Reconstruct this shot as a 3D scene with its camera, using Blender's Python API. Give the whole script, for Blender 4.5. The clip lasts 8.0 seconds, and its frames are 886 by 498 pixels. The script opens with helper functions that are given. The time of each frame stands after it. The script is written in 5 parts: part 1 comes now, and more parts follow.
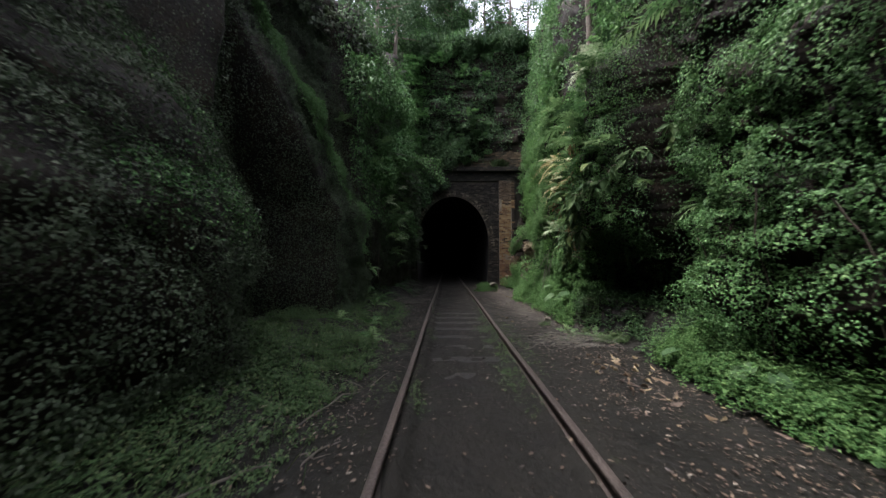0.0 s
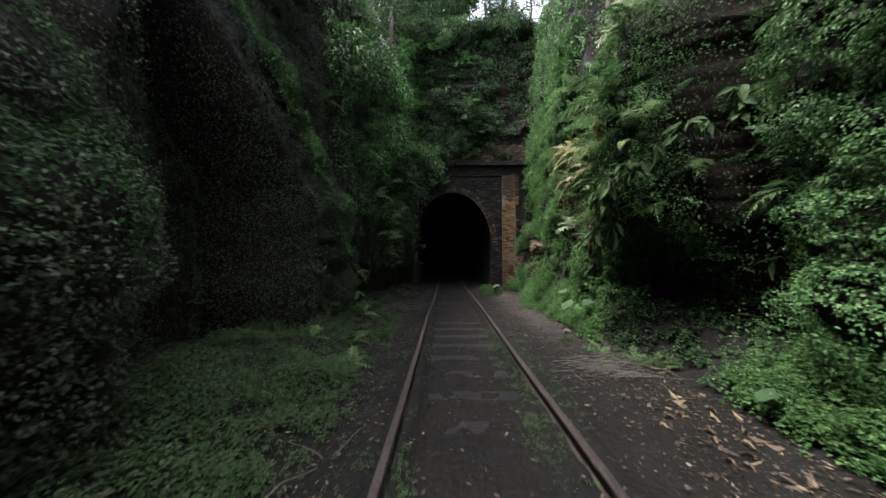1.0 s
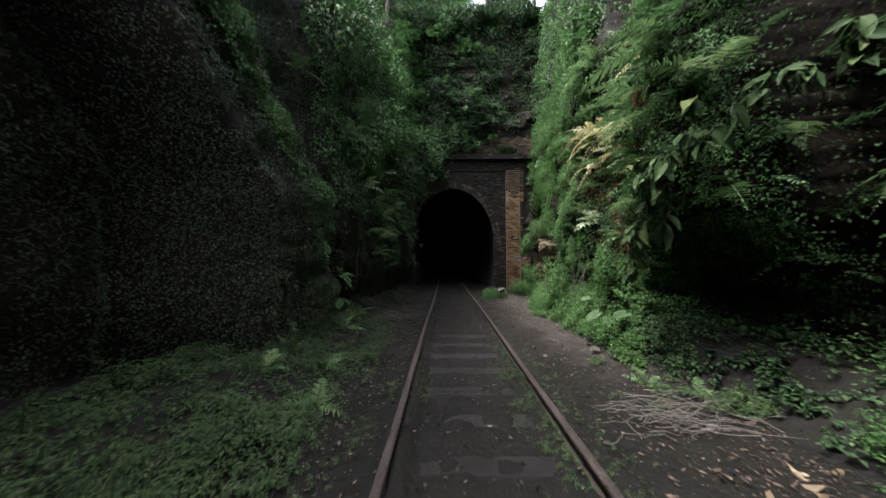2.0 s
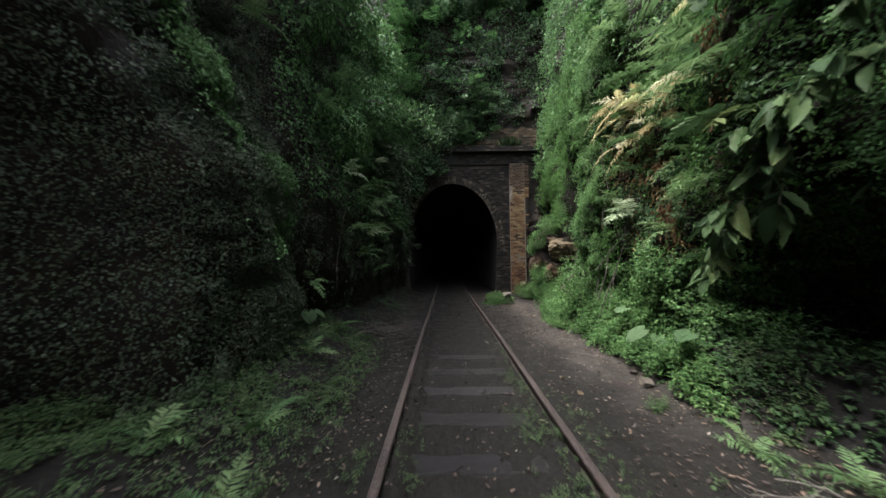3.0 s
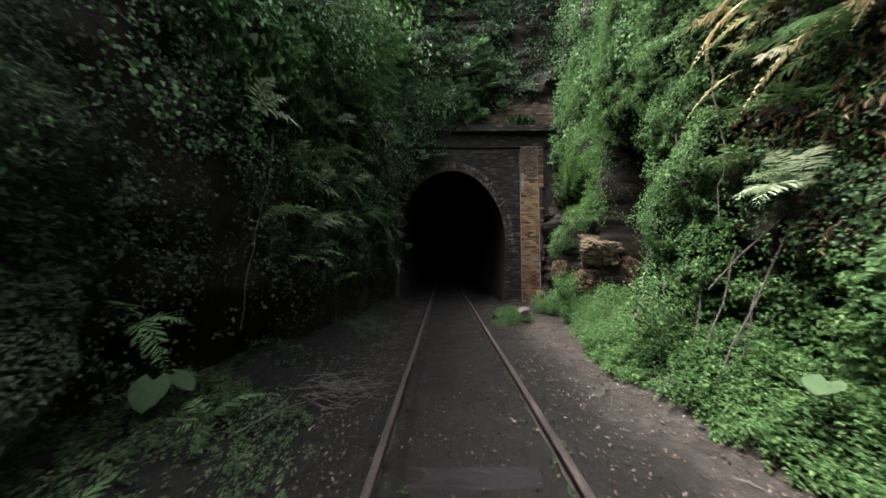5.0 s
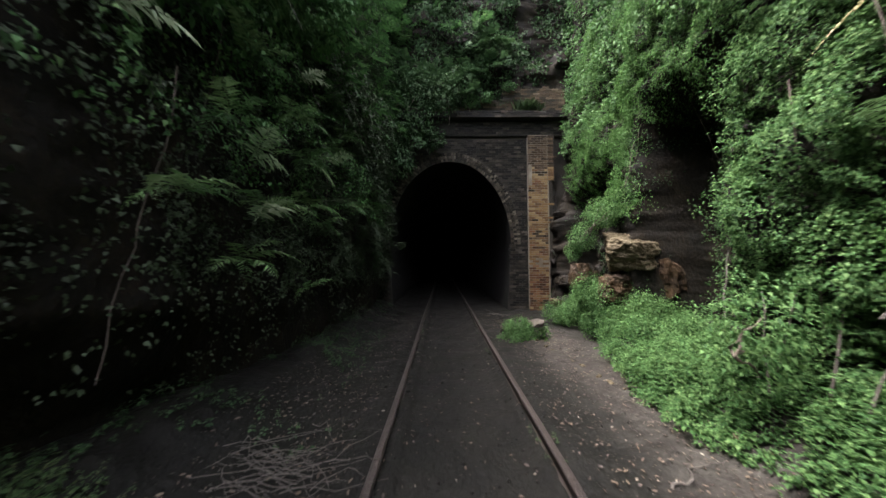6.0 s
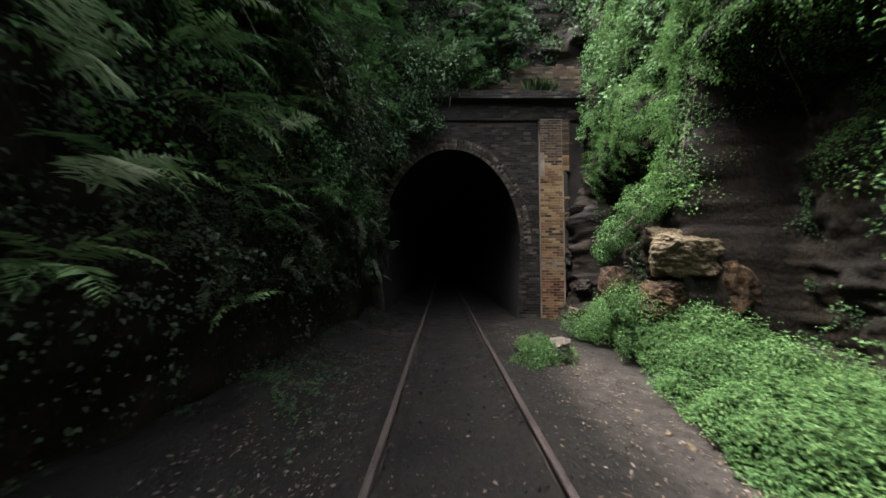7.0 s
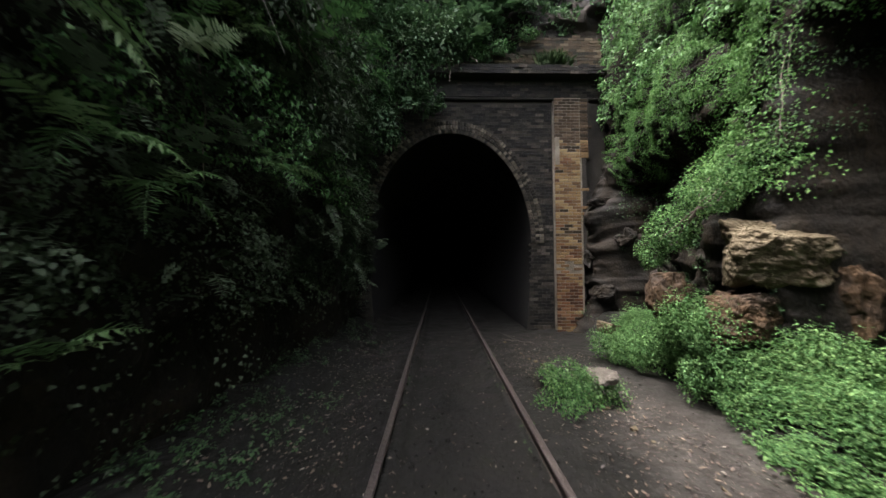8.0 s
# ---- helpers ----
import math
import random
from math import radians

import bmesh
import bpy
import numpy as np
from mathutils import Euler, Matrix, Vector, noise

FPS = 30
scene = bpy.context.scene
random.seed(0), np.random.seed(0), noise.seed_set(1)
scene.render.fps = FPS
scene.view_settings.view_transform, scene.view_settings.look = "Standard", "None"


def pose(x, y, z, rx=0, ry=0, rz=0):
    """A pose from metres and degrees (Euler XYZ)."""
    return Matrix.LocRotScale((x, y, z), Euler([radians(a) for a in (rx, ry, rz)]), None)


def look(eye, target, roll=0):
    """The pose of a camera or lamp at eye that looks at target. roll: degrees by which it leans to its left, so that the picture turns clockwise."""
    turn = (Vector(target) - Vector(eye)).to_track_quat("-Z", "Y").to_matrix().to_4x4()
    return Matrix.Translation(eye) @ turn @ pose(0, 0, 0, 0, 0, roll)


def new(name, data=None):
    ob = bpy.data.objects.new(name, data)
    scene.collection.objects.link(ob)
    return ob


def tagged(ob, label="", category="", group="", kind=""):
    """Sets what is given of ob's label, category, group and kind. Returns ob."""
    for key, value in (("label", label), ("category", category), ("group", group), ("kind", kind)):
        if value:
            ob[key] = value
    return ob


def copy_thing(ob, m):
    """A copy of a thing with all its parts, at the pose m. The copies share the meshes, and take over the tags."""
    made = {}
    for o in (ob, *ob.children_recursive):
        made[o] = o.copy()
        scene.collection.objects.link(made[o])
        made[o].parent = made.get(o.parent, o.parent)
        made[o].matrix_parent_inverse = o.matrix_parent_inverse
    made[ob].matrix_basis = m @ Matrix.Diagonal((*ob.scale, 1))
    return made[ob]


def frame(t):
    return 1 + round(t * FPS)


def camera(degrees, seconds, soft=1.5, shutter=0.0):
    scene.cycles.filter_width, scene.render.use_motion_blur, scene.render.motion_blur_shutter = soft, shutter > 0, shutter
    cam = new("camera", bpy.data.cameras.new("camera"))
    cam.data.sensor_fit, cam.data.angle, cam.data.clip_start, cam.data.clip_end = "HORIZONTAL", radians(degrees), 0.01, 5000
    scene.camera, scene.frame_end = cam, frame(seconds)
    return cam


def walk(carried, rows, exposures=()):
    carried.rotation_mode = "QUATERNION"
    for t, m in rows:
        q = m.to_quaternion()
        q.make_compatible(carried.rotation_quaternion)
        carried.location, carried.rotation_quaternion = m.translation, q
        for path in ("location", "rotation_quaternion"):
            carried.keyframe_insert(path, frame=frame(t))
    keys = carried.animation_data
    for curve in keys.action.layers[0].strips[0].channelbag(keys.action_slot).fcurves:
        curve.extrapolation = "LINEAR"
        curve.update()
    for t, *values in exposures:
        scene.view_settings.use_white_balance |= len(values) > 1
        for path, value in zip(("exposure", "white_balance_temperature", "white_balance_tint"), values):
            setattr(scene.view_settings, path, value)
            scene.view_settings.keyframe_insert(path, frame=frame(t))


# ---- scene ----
cam = camera(112.0, 8.0, soft=1.5, shutter=0.4)
PATH = [
    (0, (-0.284, -0.393, 1.528), (-0.308, 1.606, 1.604), -0.0),
    (0.5, (-0.303, 0.179, 1.554), (-0.321, 2.177, 1.628), -0.0),
    (1, (-0.303, 0.762, 1.577), (-0.322, 2.761, 1.649), -0.1),
    (1.5, (-0.303, 1.311, 1.601), (-0.322, 3.309, 1.672), -0.1),
    (3, (-0.278, 3.17, 1.623), (-0.293, 5.168, 1.701), -0.5),
    (3.5, (-0.255, 3.812, 1.655), (-0.27, 5.811, 1.732), -0.5),
    (4, (-0.237, 4.465, 1.688), (-0.251, 6.464, 1.764), -0.5),
    (4.5, (-0.22, 5.128, 1.713), (-0.232, 7.127, 1.791), -0.5),
    (6, (-0.209, 7.11, 1.796), (-0.203, 9.109, 1.876), -0.2),
    (6.5, (-0.172, 7.812, 1.814), (-0.171, 9.811, 1.897), -0.2),
    (7, (-0.179, 8.495, 1.828), (-0.175, 10.493, 1.912), -0.1),
    (7.5, (-0.178, 9.222, 1.857), (-0.167, 11.22, 1.94), -0.1),
    (8, (-0.222, 9.891, 1.881), (-0.196, 11.889, 1.967), -0.1),
]
walk(cam, [(t, look(eye, target, roll)) for t, eye, target, roll in PATH],
     exposures=[(0, 2.58, 6300, 19), (2, 2.88, 6300, 19), (4, 3.2, 6350, 19), (6, 3.4, 6400, 19), (8, 3.5, 6400, 19)])

# ---- light ----
SUN_EL, SUN_AZ = radians(69), radians(258)     # azimuth from +y, clockwise
world = bpy.data.worlds.new("overcast_sky")
scene.world = world
world.use_nodes = True
wn = world.node_tree
sky = wn.nodes.new("ShaderNodeTexSky")
sky.sky_type = "NISHITA"
sky.sun_disc = False
sky.sun_elevation, sky.sun_rotation = SUN_EL, SUN_AZ
sky.air_density, sky.dust_density = 1.5, 4.0
grey = wn.nodes.new("ShaderNodeHueSaturation")      # cloud cover takes most of the blue out
grey.inputs["Saturation"].default_value = 0.3
wn.links.new(sky.outputs[0], grey.inputs["Color"])
wn.links.new(grey.outputs[0], wn.nodes["Background"].inputs[0])
wn.nodes["Background"].inputs[1].default_value = 0.15

sun_data = bpy.data.lights.new("sun", "SUN")
sun_data.energy, sun_data.angle, sun_data.color = 1.5, radians(20), (1.0, 0.97, 0.9)
sun = new("sun", sun_data)
sun_way = Vector((math.sin(SUN_AZ) * math.cos(SUN_EL), math.cos(SUN_AZ) * math.cos(SUN_EL), math.sin(SUN_EL)))
sun.matrix_world = look(sun_way * 40, (0, 0, 0))

# ---- noise and mesh helpers ----
rng = np.random.default_rng(7)


def lattice(ix, iy, iz, seed):
    h = (ix * 374761393 + iy * 668265263 + iz * 2147483647 + seed * 974634777) & 0xFFFFFFFF
    h = ((h ^ (h >> 13)) * 1274126177) & 0xFFFFFFFF
    return ((h ^ (h >> 16)) & 0xFFFF) / 65535.0


def vnoise(x, y, z=0.0, seed=0):
    """Smooth value noise in -1..1 on arrays."""
    x, y, z = np.broadcast_arrays(np.asarray(x, float), np.asarray(y, float), np.asarray(z, float))
    ix, iy, iz = (np.floor(v).astype(np.int64) for v in (x, y, z))
    fx, fy, fz = x - ix, y - iy, z - iz
    fx, fy, fz = (f * f * (3 - 2 * f) for f in (fx, fy, fz))
    total = 0.0
    for a in (0, 1):
        for b in (0, 1):
            for c in (0, 1):
                w = (fx if a else 1 - fx) * (fy if b else 1 - fy) * (fz if c else 1 - fz)
                total = total + w * lattice(ix + a, iy + b, iz + c, seed)
    return total * 2 - 1


def fbm(x, y, z=0.0, octaves=3, seed=0):
    total, amp = 0.0, 1.0
    for k in range(octaves):
        total = total + amp * vnoise(np.asarray(x) * 2 ** k, np.asarray(y) * 2 ** k, np.asarray(z) * 2 ** k, seed + k)
        amp *= 0.5
    return total / 1.75


def smooth(a, b, x):
    t = np.clip((np.asarray(x, float) - a) / (b - a), 0, 1)
    return t * t * (3 - 2 * t)


def mesh_from(name, verts, faces, material, flat=False):
    """A mesh from arrays of vertices and of faces with equal corner counts."""
    me = bpy.data.meshes.new(name)
    verts, faces = np.asarray(verts, np.float32), np.asarray(faces, np.int32)
    n, k = faces.shape
    me.vertices.add(len(verts))
    me.vertices.foreach_set("co", verts.ravel())
    me.loops.add(n * k)
    me.loops.foreach_set("vertex_index", faces.ravel())
    me.polygons.add(n)
    me.polygons.foreach_set("loop_start", np.arange(0, n * k, k, dtype=np.int32))
    me.polygons.foreach_set("use_smooth", np.full(n, not flat))
    me.update(calc_edges=True)
    me.validate()
    me.materials.append(material)
    return me


def grid_faces(rows, cols, flip=False):
    i = np.arange(rows - 1)[:, None] * cols + np.arange(cols - 1)[None, :]
    i = i.ravel()
    q = np.stack([i, i + 1, i + cols + 1, i + cols], 1)
    return q[:, ::-1] if flip else q


def part(name, bm, material, parent, label=""):
    me = bm
    if isinstance(bm, bmesh.types.BMesh):
        me = bpy.data.meshes.new(name)
        bm.to_mesh(me)
        bm.free()
        me.materials.append(material)
    ob = new(name, me)
    ob.parent = parent
    return tagged(ob, label)


def box_bm(sx, sy, sz, bevel=0.0, segments=1, at=(0, 0, 0)):
    bm = bmesh.new()
    bmesh.ops.create_cube(bm, size=1, matrix=Matrix.Translation(at) @ Matrix.Diagonal((sx, sy, sz, 1)))
    if bevel:
        bmesh.ops.bevel(bm, geom=bm.edges[:], offset=bevel, segments=segments, affect="EDGES")
    return bm


# ---- materials ----
def ramp(nt, stops):
    node = nt.nodes.new("ShaderNodeValToRGB")
    el = node.color_ramp.elements
    while len(el) < len(stops):
        el.new(0.5)
    for e, (p, c) in zip(el, stops):
        e.position, e.color = p, (*c, 1)
    return node


def shader(name, stops, scale=3.0, fine=30.0, rough=0.8, bump=0.3, random="", metal=0.0, through_light=0.0,
           stretch=(1, 1, 1), wet=0.0, spread=0.5, spec=0.5, cracks=0.0):
    """A noise-driven surface. random: 'island' or 'object' adds a colour step for each piece."""
    m = bpy.data.materials.new(name)
    m.use_nodes = True
    nt = m.node_tree
    bsdf = nt.nodes["Principled BSDF"]
    co = nt.nodes.new("ShaderNodeTexCoord")
    mp = nt.nodes.new("ShaderNodeMapping")
    mp.inputs["Scale"].default_value = stretch
    nt.links.new(co.outputs["Object"], mp.inputs[0])
    big, small = nt.nodes.new("ShaderNodeTexNoise"), nt.nodes.new("ShaderNodeTexNoise")
    for node, sc, det in ((big, scale, 4), (small, fine, 5)):
        node.inputs["Scale"].default_value, node.inputs["Detail"].default_value = sc, det
        nt.links.new(mp.outputs[0], node.inputs[0])
    mix = nt.nodes.new("ShaderNodeMix")
    mix.inputs[0].default_value = 0.4
    nt.links.new(big.outputs[0], mix.inputs[2])
    nt.links.new(small.outputs[0], mix.inputs[3])
    value = mix.outputs[0]
    if random:
        src = nt.nodes.new("ShaderNodeNewGeometry") if random == "island" else nt.nodes.new("ShaderNodeObjectInfo")
        pick = src.outputs["Random Per Island"] if random == "island" else src.outputs["Random"]
        mix2 = nt.nodes.new("ShaderNodeMix")
        mix2.inputs[0].default_value = spread
        nt.links.new(value, mix2.inputs[2])
        nt.links.new(pick, mix2.inputs[3])
        value = mix2.outputs[0]
    rp = ramp(nt, stops)
    nt.links.new(value, rp.inputs[0])
    colour, height = rp.outputs[0], small.outputs[0]
    if cracks:      # wandering clefts with dirt in them, broken off here and there
        vein = nt.nodes.new("ShaderNodeTexNoise")
        vein.noise_type = "RIDGED_MULTIFRACTAL"
        vein.inputs["Scale"].default_value, vein.inputs["Detail"].default_value = cracks, 6
        nt.links.new(mp.outputs[0], vein.inputs[0])
        cl = nt.nodes.new("ShaderNodeMapRange")
        cl.inputs[1].default_value, cl.inputs[2].default_value = 0.45, 1.5
        cl.inputs[3].default_value, cl.inputs[4].default_value = 0.0, 1.0
        nt.links.new(vein.outputs[0], cl.inputs[0])
        dirt = nt.nodes.new("ShaderNodeMix")
        dirt.data_type = "RGBA"
        dirt.inputs[6].default_value = (0.007, 0.007, 0.006, 1)
        soft = nt.nodes.new("ShaderNodeMapRange")
        soft.inputs[3].default_value = 0.25
        soft.inputs[2].default_value = 0.5
        nt.links.new(cl.outputs[0], soft.inputs[0])
        nt.links.new(soft.outputs[0], dirt.inputs[0])
        nt.links.new(colour, dirt.inputs[7])
        both = nt.nodes.new("ShaderNodeMath")
        both.operation = "MULTIPLY_ADD"
        both.inputs[1].default_value = 1.0
        nt.links.new(cl.outputs[0], both.inputs[0])
        nt.links.new(height, both.inputs[2])
        colour, height = dirt.outputs[2], both.outputs[0]
    nt.links.new(colour, bsdf.inputs["Base Color"])
    bsdf.inputs["Metallic"].default_value = metal
    bsdf.inputs["Specular IOR Level"].default_value = spec
    rr = nt.nodes.new("ShaderNodeMapRange")
    rr.inputs[3].default_value, rr.inputs[4].default_value = max(rough - 0.15 - wet, 0.05), min(rough + 0.15, 1)
    nt.links.new(big.outputs[0], rr.inputs[0])
    nt.links.new(rr.outputs[0], bsdf.inputs["Roughness"])
    if bump:
        bp = nt.nodes.new("ShaderNodeBump")
        bp.inputs["Strength"].default_value, bp.inputs["Distance"].default_value = bump, 0.02
        nt.links.new(height, bp.inputs["Height"])
        nt.links.new(bp.outputs[0], bsdf.inputs["Normal"])
    if through_light:
        tr = nt.nodes.new("ShaderNodeBsdfTranslucent")
        nt.links.new(rp.outputs[0], tr.inputs[0])
        ms = nt.nodes.new("ShaderNodeMixShader")
        ms.inputs[0].default_value = through_light
        nt.links.new(bsdf.outputs[0], ms.inputs[1])
        nt.links.new(tr.outputs[0], ms.inputs[2])
        nt.links.new(ms.outputs[0], nt.nodes["Material Output"].inputs[0])
    return m


rock_mat = shader("wet_sandstone", [(0.3, (0.006912, 0.006624, 0.00576)), (0.42, (0.01728, 0.0144, 0.01094)), (0.52, (0.0288, 0.02131, 0.01325)), (0.6, (0.04896, 0.03341, 0.01728)), (0.66, (0.01613, 0.01613, 0.009792)), (0.74, (0.03456, 0.03168, 0.01267))], 2.6, 22, 0.8, 1.0, stretch=(1, 1, 0.7), wet=0.15, spec=0.1, cracks=1.8)
orange_rock_mat = shader("iron_stained_sandstone", [(0.3, (0.01822, 0.00972, 0.004452)), (0.45, (0.07087, 0.03726, 0.01386)), (0.56, (0.1316, 0.0689, 0.02268)), (0.68, (0.05575, 0.03402, 0.01579))], 2.2, 18, 0.85, 0.9, spec=0.18, cracks=2.2)
boulder_mat = shader("tan_sandstone", [(0.3, (0.05, 0.03456, 0.017)), (0.43, (0.19, 0.144, 0.07225)), (0.55, (0.3, 0.2448, 0.1445)), (0.66, (0.22, 0.1728, 0.09775)), (0.78, (0.09, 0.0864, 0.0425))], 2.6, 24, 0.85, 0.8, spec=0.18, cracks=1.6)
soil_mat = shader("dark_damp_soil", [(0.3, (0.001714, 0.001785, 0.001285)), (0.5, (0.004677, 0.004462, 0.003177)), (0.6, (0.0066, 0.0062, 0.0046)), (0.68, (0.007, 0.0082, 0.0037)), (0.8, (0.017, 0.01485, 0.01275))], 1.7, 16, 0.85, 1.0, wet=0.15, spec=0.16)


def trodden(m):
    """A paler beaten path in the soil, beside the track; its edge paints shade."""
    nt = m.node_tree
    bsdf = nt.nodes["Principled BSDF"]
    base = bsdf.inputs["Base Color"].links[0].from_socket
    co, sep, ns = nt.nodes.new("ShaderNodeTexCoord"), nt.nodes.new("ShaderNodeSeparateXYZ"), nt.nodes.new("ShaderNodeTexNoise")
    ns.inputs["Scale"].default_value, ns.inputs["Detail"].default_value = 1.6, 5
    nt.links.new(co.outputs["Object"], sep.inputs[0])
    nt.links.new(co.outputs["Object"], ns.inputs[0])
    total = None
    # First x range starts late, so dark soil paints the shadow along the rail.
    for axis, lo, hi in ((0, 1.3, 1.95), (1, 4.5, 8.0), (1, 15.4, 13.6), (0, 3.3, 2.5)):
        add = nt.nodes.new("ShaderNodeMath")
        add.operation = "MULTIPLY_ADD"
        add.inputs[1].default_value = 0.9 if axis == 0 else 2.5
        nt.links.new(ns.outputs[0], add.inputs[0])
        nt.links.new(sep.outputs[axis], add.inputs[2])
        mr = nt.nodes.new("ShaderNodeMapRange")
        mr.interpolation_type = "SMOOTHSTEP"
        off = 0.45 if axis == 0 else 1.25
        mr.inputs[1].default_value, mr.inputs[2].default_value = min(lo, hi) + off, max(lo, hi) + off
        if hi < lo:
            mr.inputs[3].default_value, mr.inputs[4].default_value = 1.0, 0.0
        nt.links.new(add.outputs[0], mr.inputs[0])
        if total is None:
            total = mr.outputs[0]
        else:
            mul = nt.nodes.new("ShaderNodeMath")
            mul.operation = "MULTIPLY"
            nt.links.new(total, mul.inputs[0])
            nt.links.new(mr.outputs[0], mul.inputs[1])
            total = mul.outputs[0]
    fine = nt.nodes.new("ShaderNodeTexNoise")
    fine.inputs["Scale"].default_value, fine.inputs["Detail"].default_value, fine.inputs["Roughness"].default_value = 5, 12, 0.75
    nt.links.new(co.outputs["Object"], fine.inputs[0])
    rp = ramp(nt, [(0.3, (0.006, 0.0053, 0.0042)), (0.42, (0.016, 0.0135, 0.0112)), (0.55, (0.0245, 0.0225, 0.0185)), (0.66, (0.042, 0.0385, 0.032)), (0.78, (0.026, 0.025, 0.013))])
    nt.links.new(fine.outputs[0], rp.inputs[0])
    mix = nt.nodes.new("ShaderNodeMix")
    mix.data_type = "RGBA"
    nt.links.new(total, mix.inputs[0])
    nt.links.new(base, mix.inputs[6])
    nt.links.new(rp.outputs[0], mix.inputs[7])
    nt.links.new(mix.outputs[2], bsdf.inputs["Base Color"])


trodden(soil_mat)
ivy_mat = shader("ivy_leaf", [(0.2, (0.02016, 0.046, 0.01625)), (0.45, (0.04032, 0.1, 0.03)), (0.65, (0.0672, 0.15, 0.0475)), (0.85, (0.1344, 0.2, 0.08125))], 0.8, 6, 0.68, 0, "island", through_light=0.25, spec=0.22)
bright_ivy_mat = shader("bright_creeper_leaf", [(0.2, (0.02077, 0.04968, 0.01292)), (0.45, (0.04016, 0.09936, 0.02439)), (0.65, (0.06232, 0.1391, 0.03588)), (0.85, (0.1108, 0.1788, 0.061))], 0.8, 6, 0.6, 0, "island", through_light=0.38, spec=0.12)
# Left wall's ivy colour, darker than ivy_mat to paint that wall's shade.
shaded_ivy_mat = shader("shaded_ivy_leaf", [(0.2, (0.01907, 0.02941, 0.01454)), (0.5, (0.03495, 0.05227, 0.02684)), (0.8, (0.05824, 0.0789, 0.04473))], 0.8, 6, 0.62, 0, "island", through_light=0.25, spec=0.18, spread=0.22)
# Hill shrubs' leaf; in the right wall's hollow it also paints shade.
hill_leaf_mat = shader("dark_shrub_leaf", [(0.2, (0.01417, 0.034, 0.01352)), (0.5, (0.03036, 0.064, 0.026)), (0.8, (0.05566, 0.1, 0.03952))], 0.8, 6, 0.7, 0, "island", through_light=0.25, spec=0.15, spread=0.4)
# Leaf colour brightened for the lit crest; the hanging sprig uses it too.
crest_mat = shader("lit_crest_and_sprig_leaf", [(0.2, (0.036, 0.0864, 0.02565)), (0.5, (0.06, 0.1296, 0.04275)), (0.8, (0.102, 0.1782, 0.0684))], 1.2, 8, 0.68, 0, "island", through_light=0.3, spec=0.22)
herb_mat = shader("herb_leaf", [(0.22, (0.017, 0.045, 0.0135)), (0.5, (0.052, 0.118, 0.037)), (0.78, (0.118, 0.2, 0.07))], 1.2, 8, 0.68, 0, "island", through_light=0.42, spec=0.12)
grass_mat = shader("grass_blade", [(0.2, (0.01907, 0.03969, 0.01357)), (0.6, (0.04144, 0.07938, 0.02716)), (0.9, (0.1003, 0.1034, 0.05043))], 1.2, 8, 0.68, 0, "island", through_light=0.3, spec=0.22)
fern_mat = shader("fern_frond_green", [(0.25, (0.0403, 0.0914, 0.0319)), (0.5, (0.0926, 0.1650, 0.0628)), (0.8, (0.13, 0.19, 0.085))], 1.5, 9, 0.68, 0, "object", through_light=0.3, spec=0.22)
broad_mat = shader("broad_fern_leaf", [(0.25, (0.018, 0.04, 0.015)), (0.5, (0.034, 0.064, 0.023)), (0.7, (0.05, 0.082, 0.03)), (0.85, (0.1, 0.11, 0.035))], 4, 14, 0.6, 0.2, "object", through_light=0.25, spec=0.08)
palegreen_mat = shader("pale_green_fern", [(0.25, (0.12, 0.18, 0.09)), (0.5, (0.22, 0.29, 0.17)), (0.8, (0.36, 0.4, 0.28))], 1.5, 9, 0.6, 0, "object", through_light=0.3, spec=0.22)
pale_fern_mat = shader("fern_frond_dry", [(0.25, (0.22, 0.19, 0.09)), (0.45, (0.35, 0.32, 0.17)), (0.6, (0.3, 0.34, 0.15)), (0.8, (0.56, 0.53, 0.42))], 1.5, 9, 0.68, 0, "object", through_light=0.3, spec=0.22)
litter_mat = shader("fallen_leaf", [(0.15, (0.01688, 0.0108, 0.006075)), (0.5, (0.04725, 0.0297, 0.01755)), (0.85, (0.0945, 0.0675, 0.04185)), (0.92, (0.17, 0.155, 0.125))], 2, 10, 0.6, 0, "island", spread=0.85)
pale_leaf_mat = shader("tan_dead_leaf", [(0.2, (0.03, 0.019, 0.01)), (0.5, (0.085, 0.058, 0.032)), (0.8, (0.18, 0.145, 0.08))], 9, 40, 0.7, 0.4, "object", through_light=0.15, spread=0.7)
pale_stem_mat = shader("pale_dry_stem", [(0.3, (0.049, 0.0455, 0.0371)), (0.7, (0.133, 0.1225, 0.1015))], 8, 50, 0.7, 0.3)
dead_frond_mat = shader("dead_brown_frond", [(0.2, (0.045, 0.0285, 0.015)), (0.6, (0.1125, 0.0705, 0.036)), (0.9, (0.21, 0.15, 0.0825))], 2, 10, 0.8, 0, "island", through_light=0.2, spec=0.1)
bark_mat = shader("dark_bark", [(0.3, (0.03, 0.022, 0.016)), (0.7, (0.1, 0.08, 0.06))], 6, 40, 0.85, 0.8, stretch=(1, 1, 0.25))
twig_mat = shader("dead_twig", [(0.3, (0.02835, 0.02339, 0.01843)), (0.7, (0.08505, 0.07441, 0.06237))], 8, 50, 0.8, 0.4)
rail_mat = shader("rusted_rail_steel", [(0.3, (0.01022, 0.006978, 0.005263)), (0.5, (0.02683, 0.01919, 0.01474)), (0.7, (0.0575, 0.04535, 0.03684))], 3, 40, 0.65, 0.7, metal=0.2)
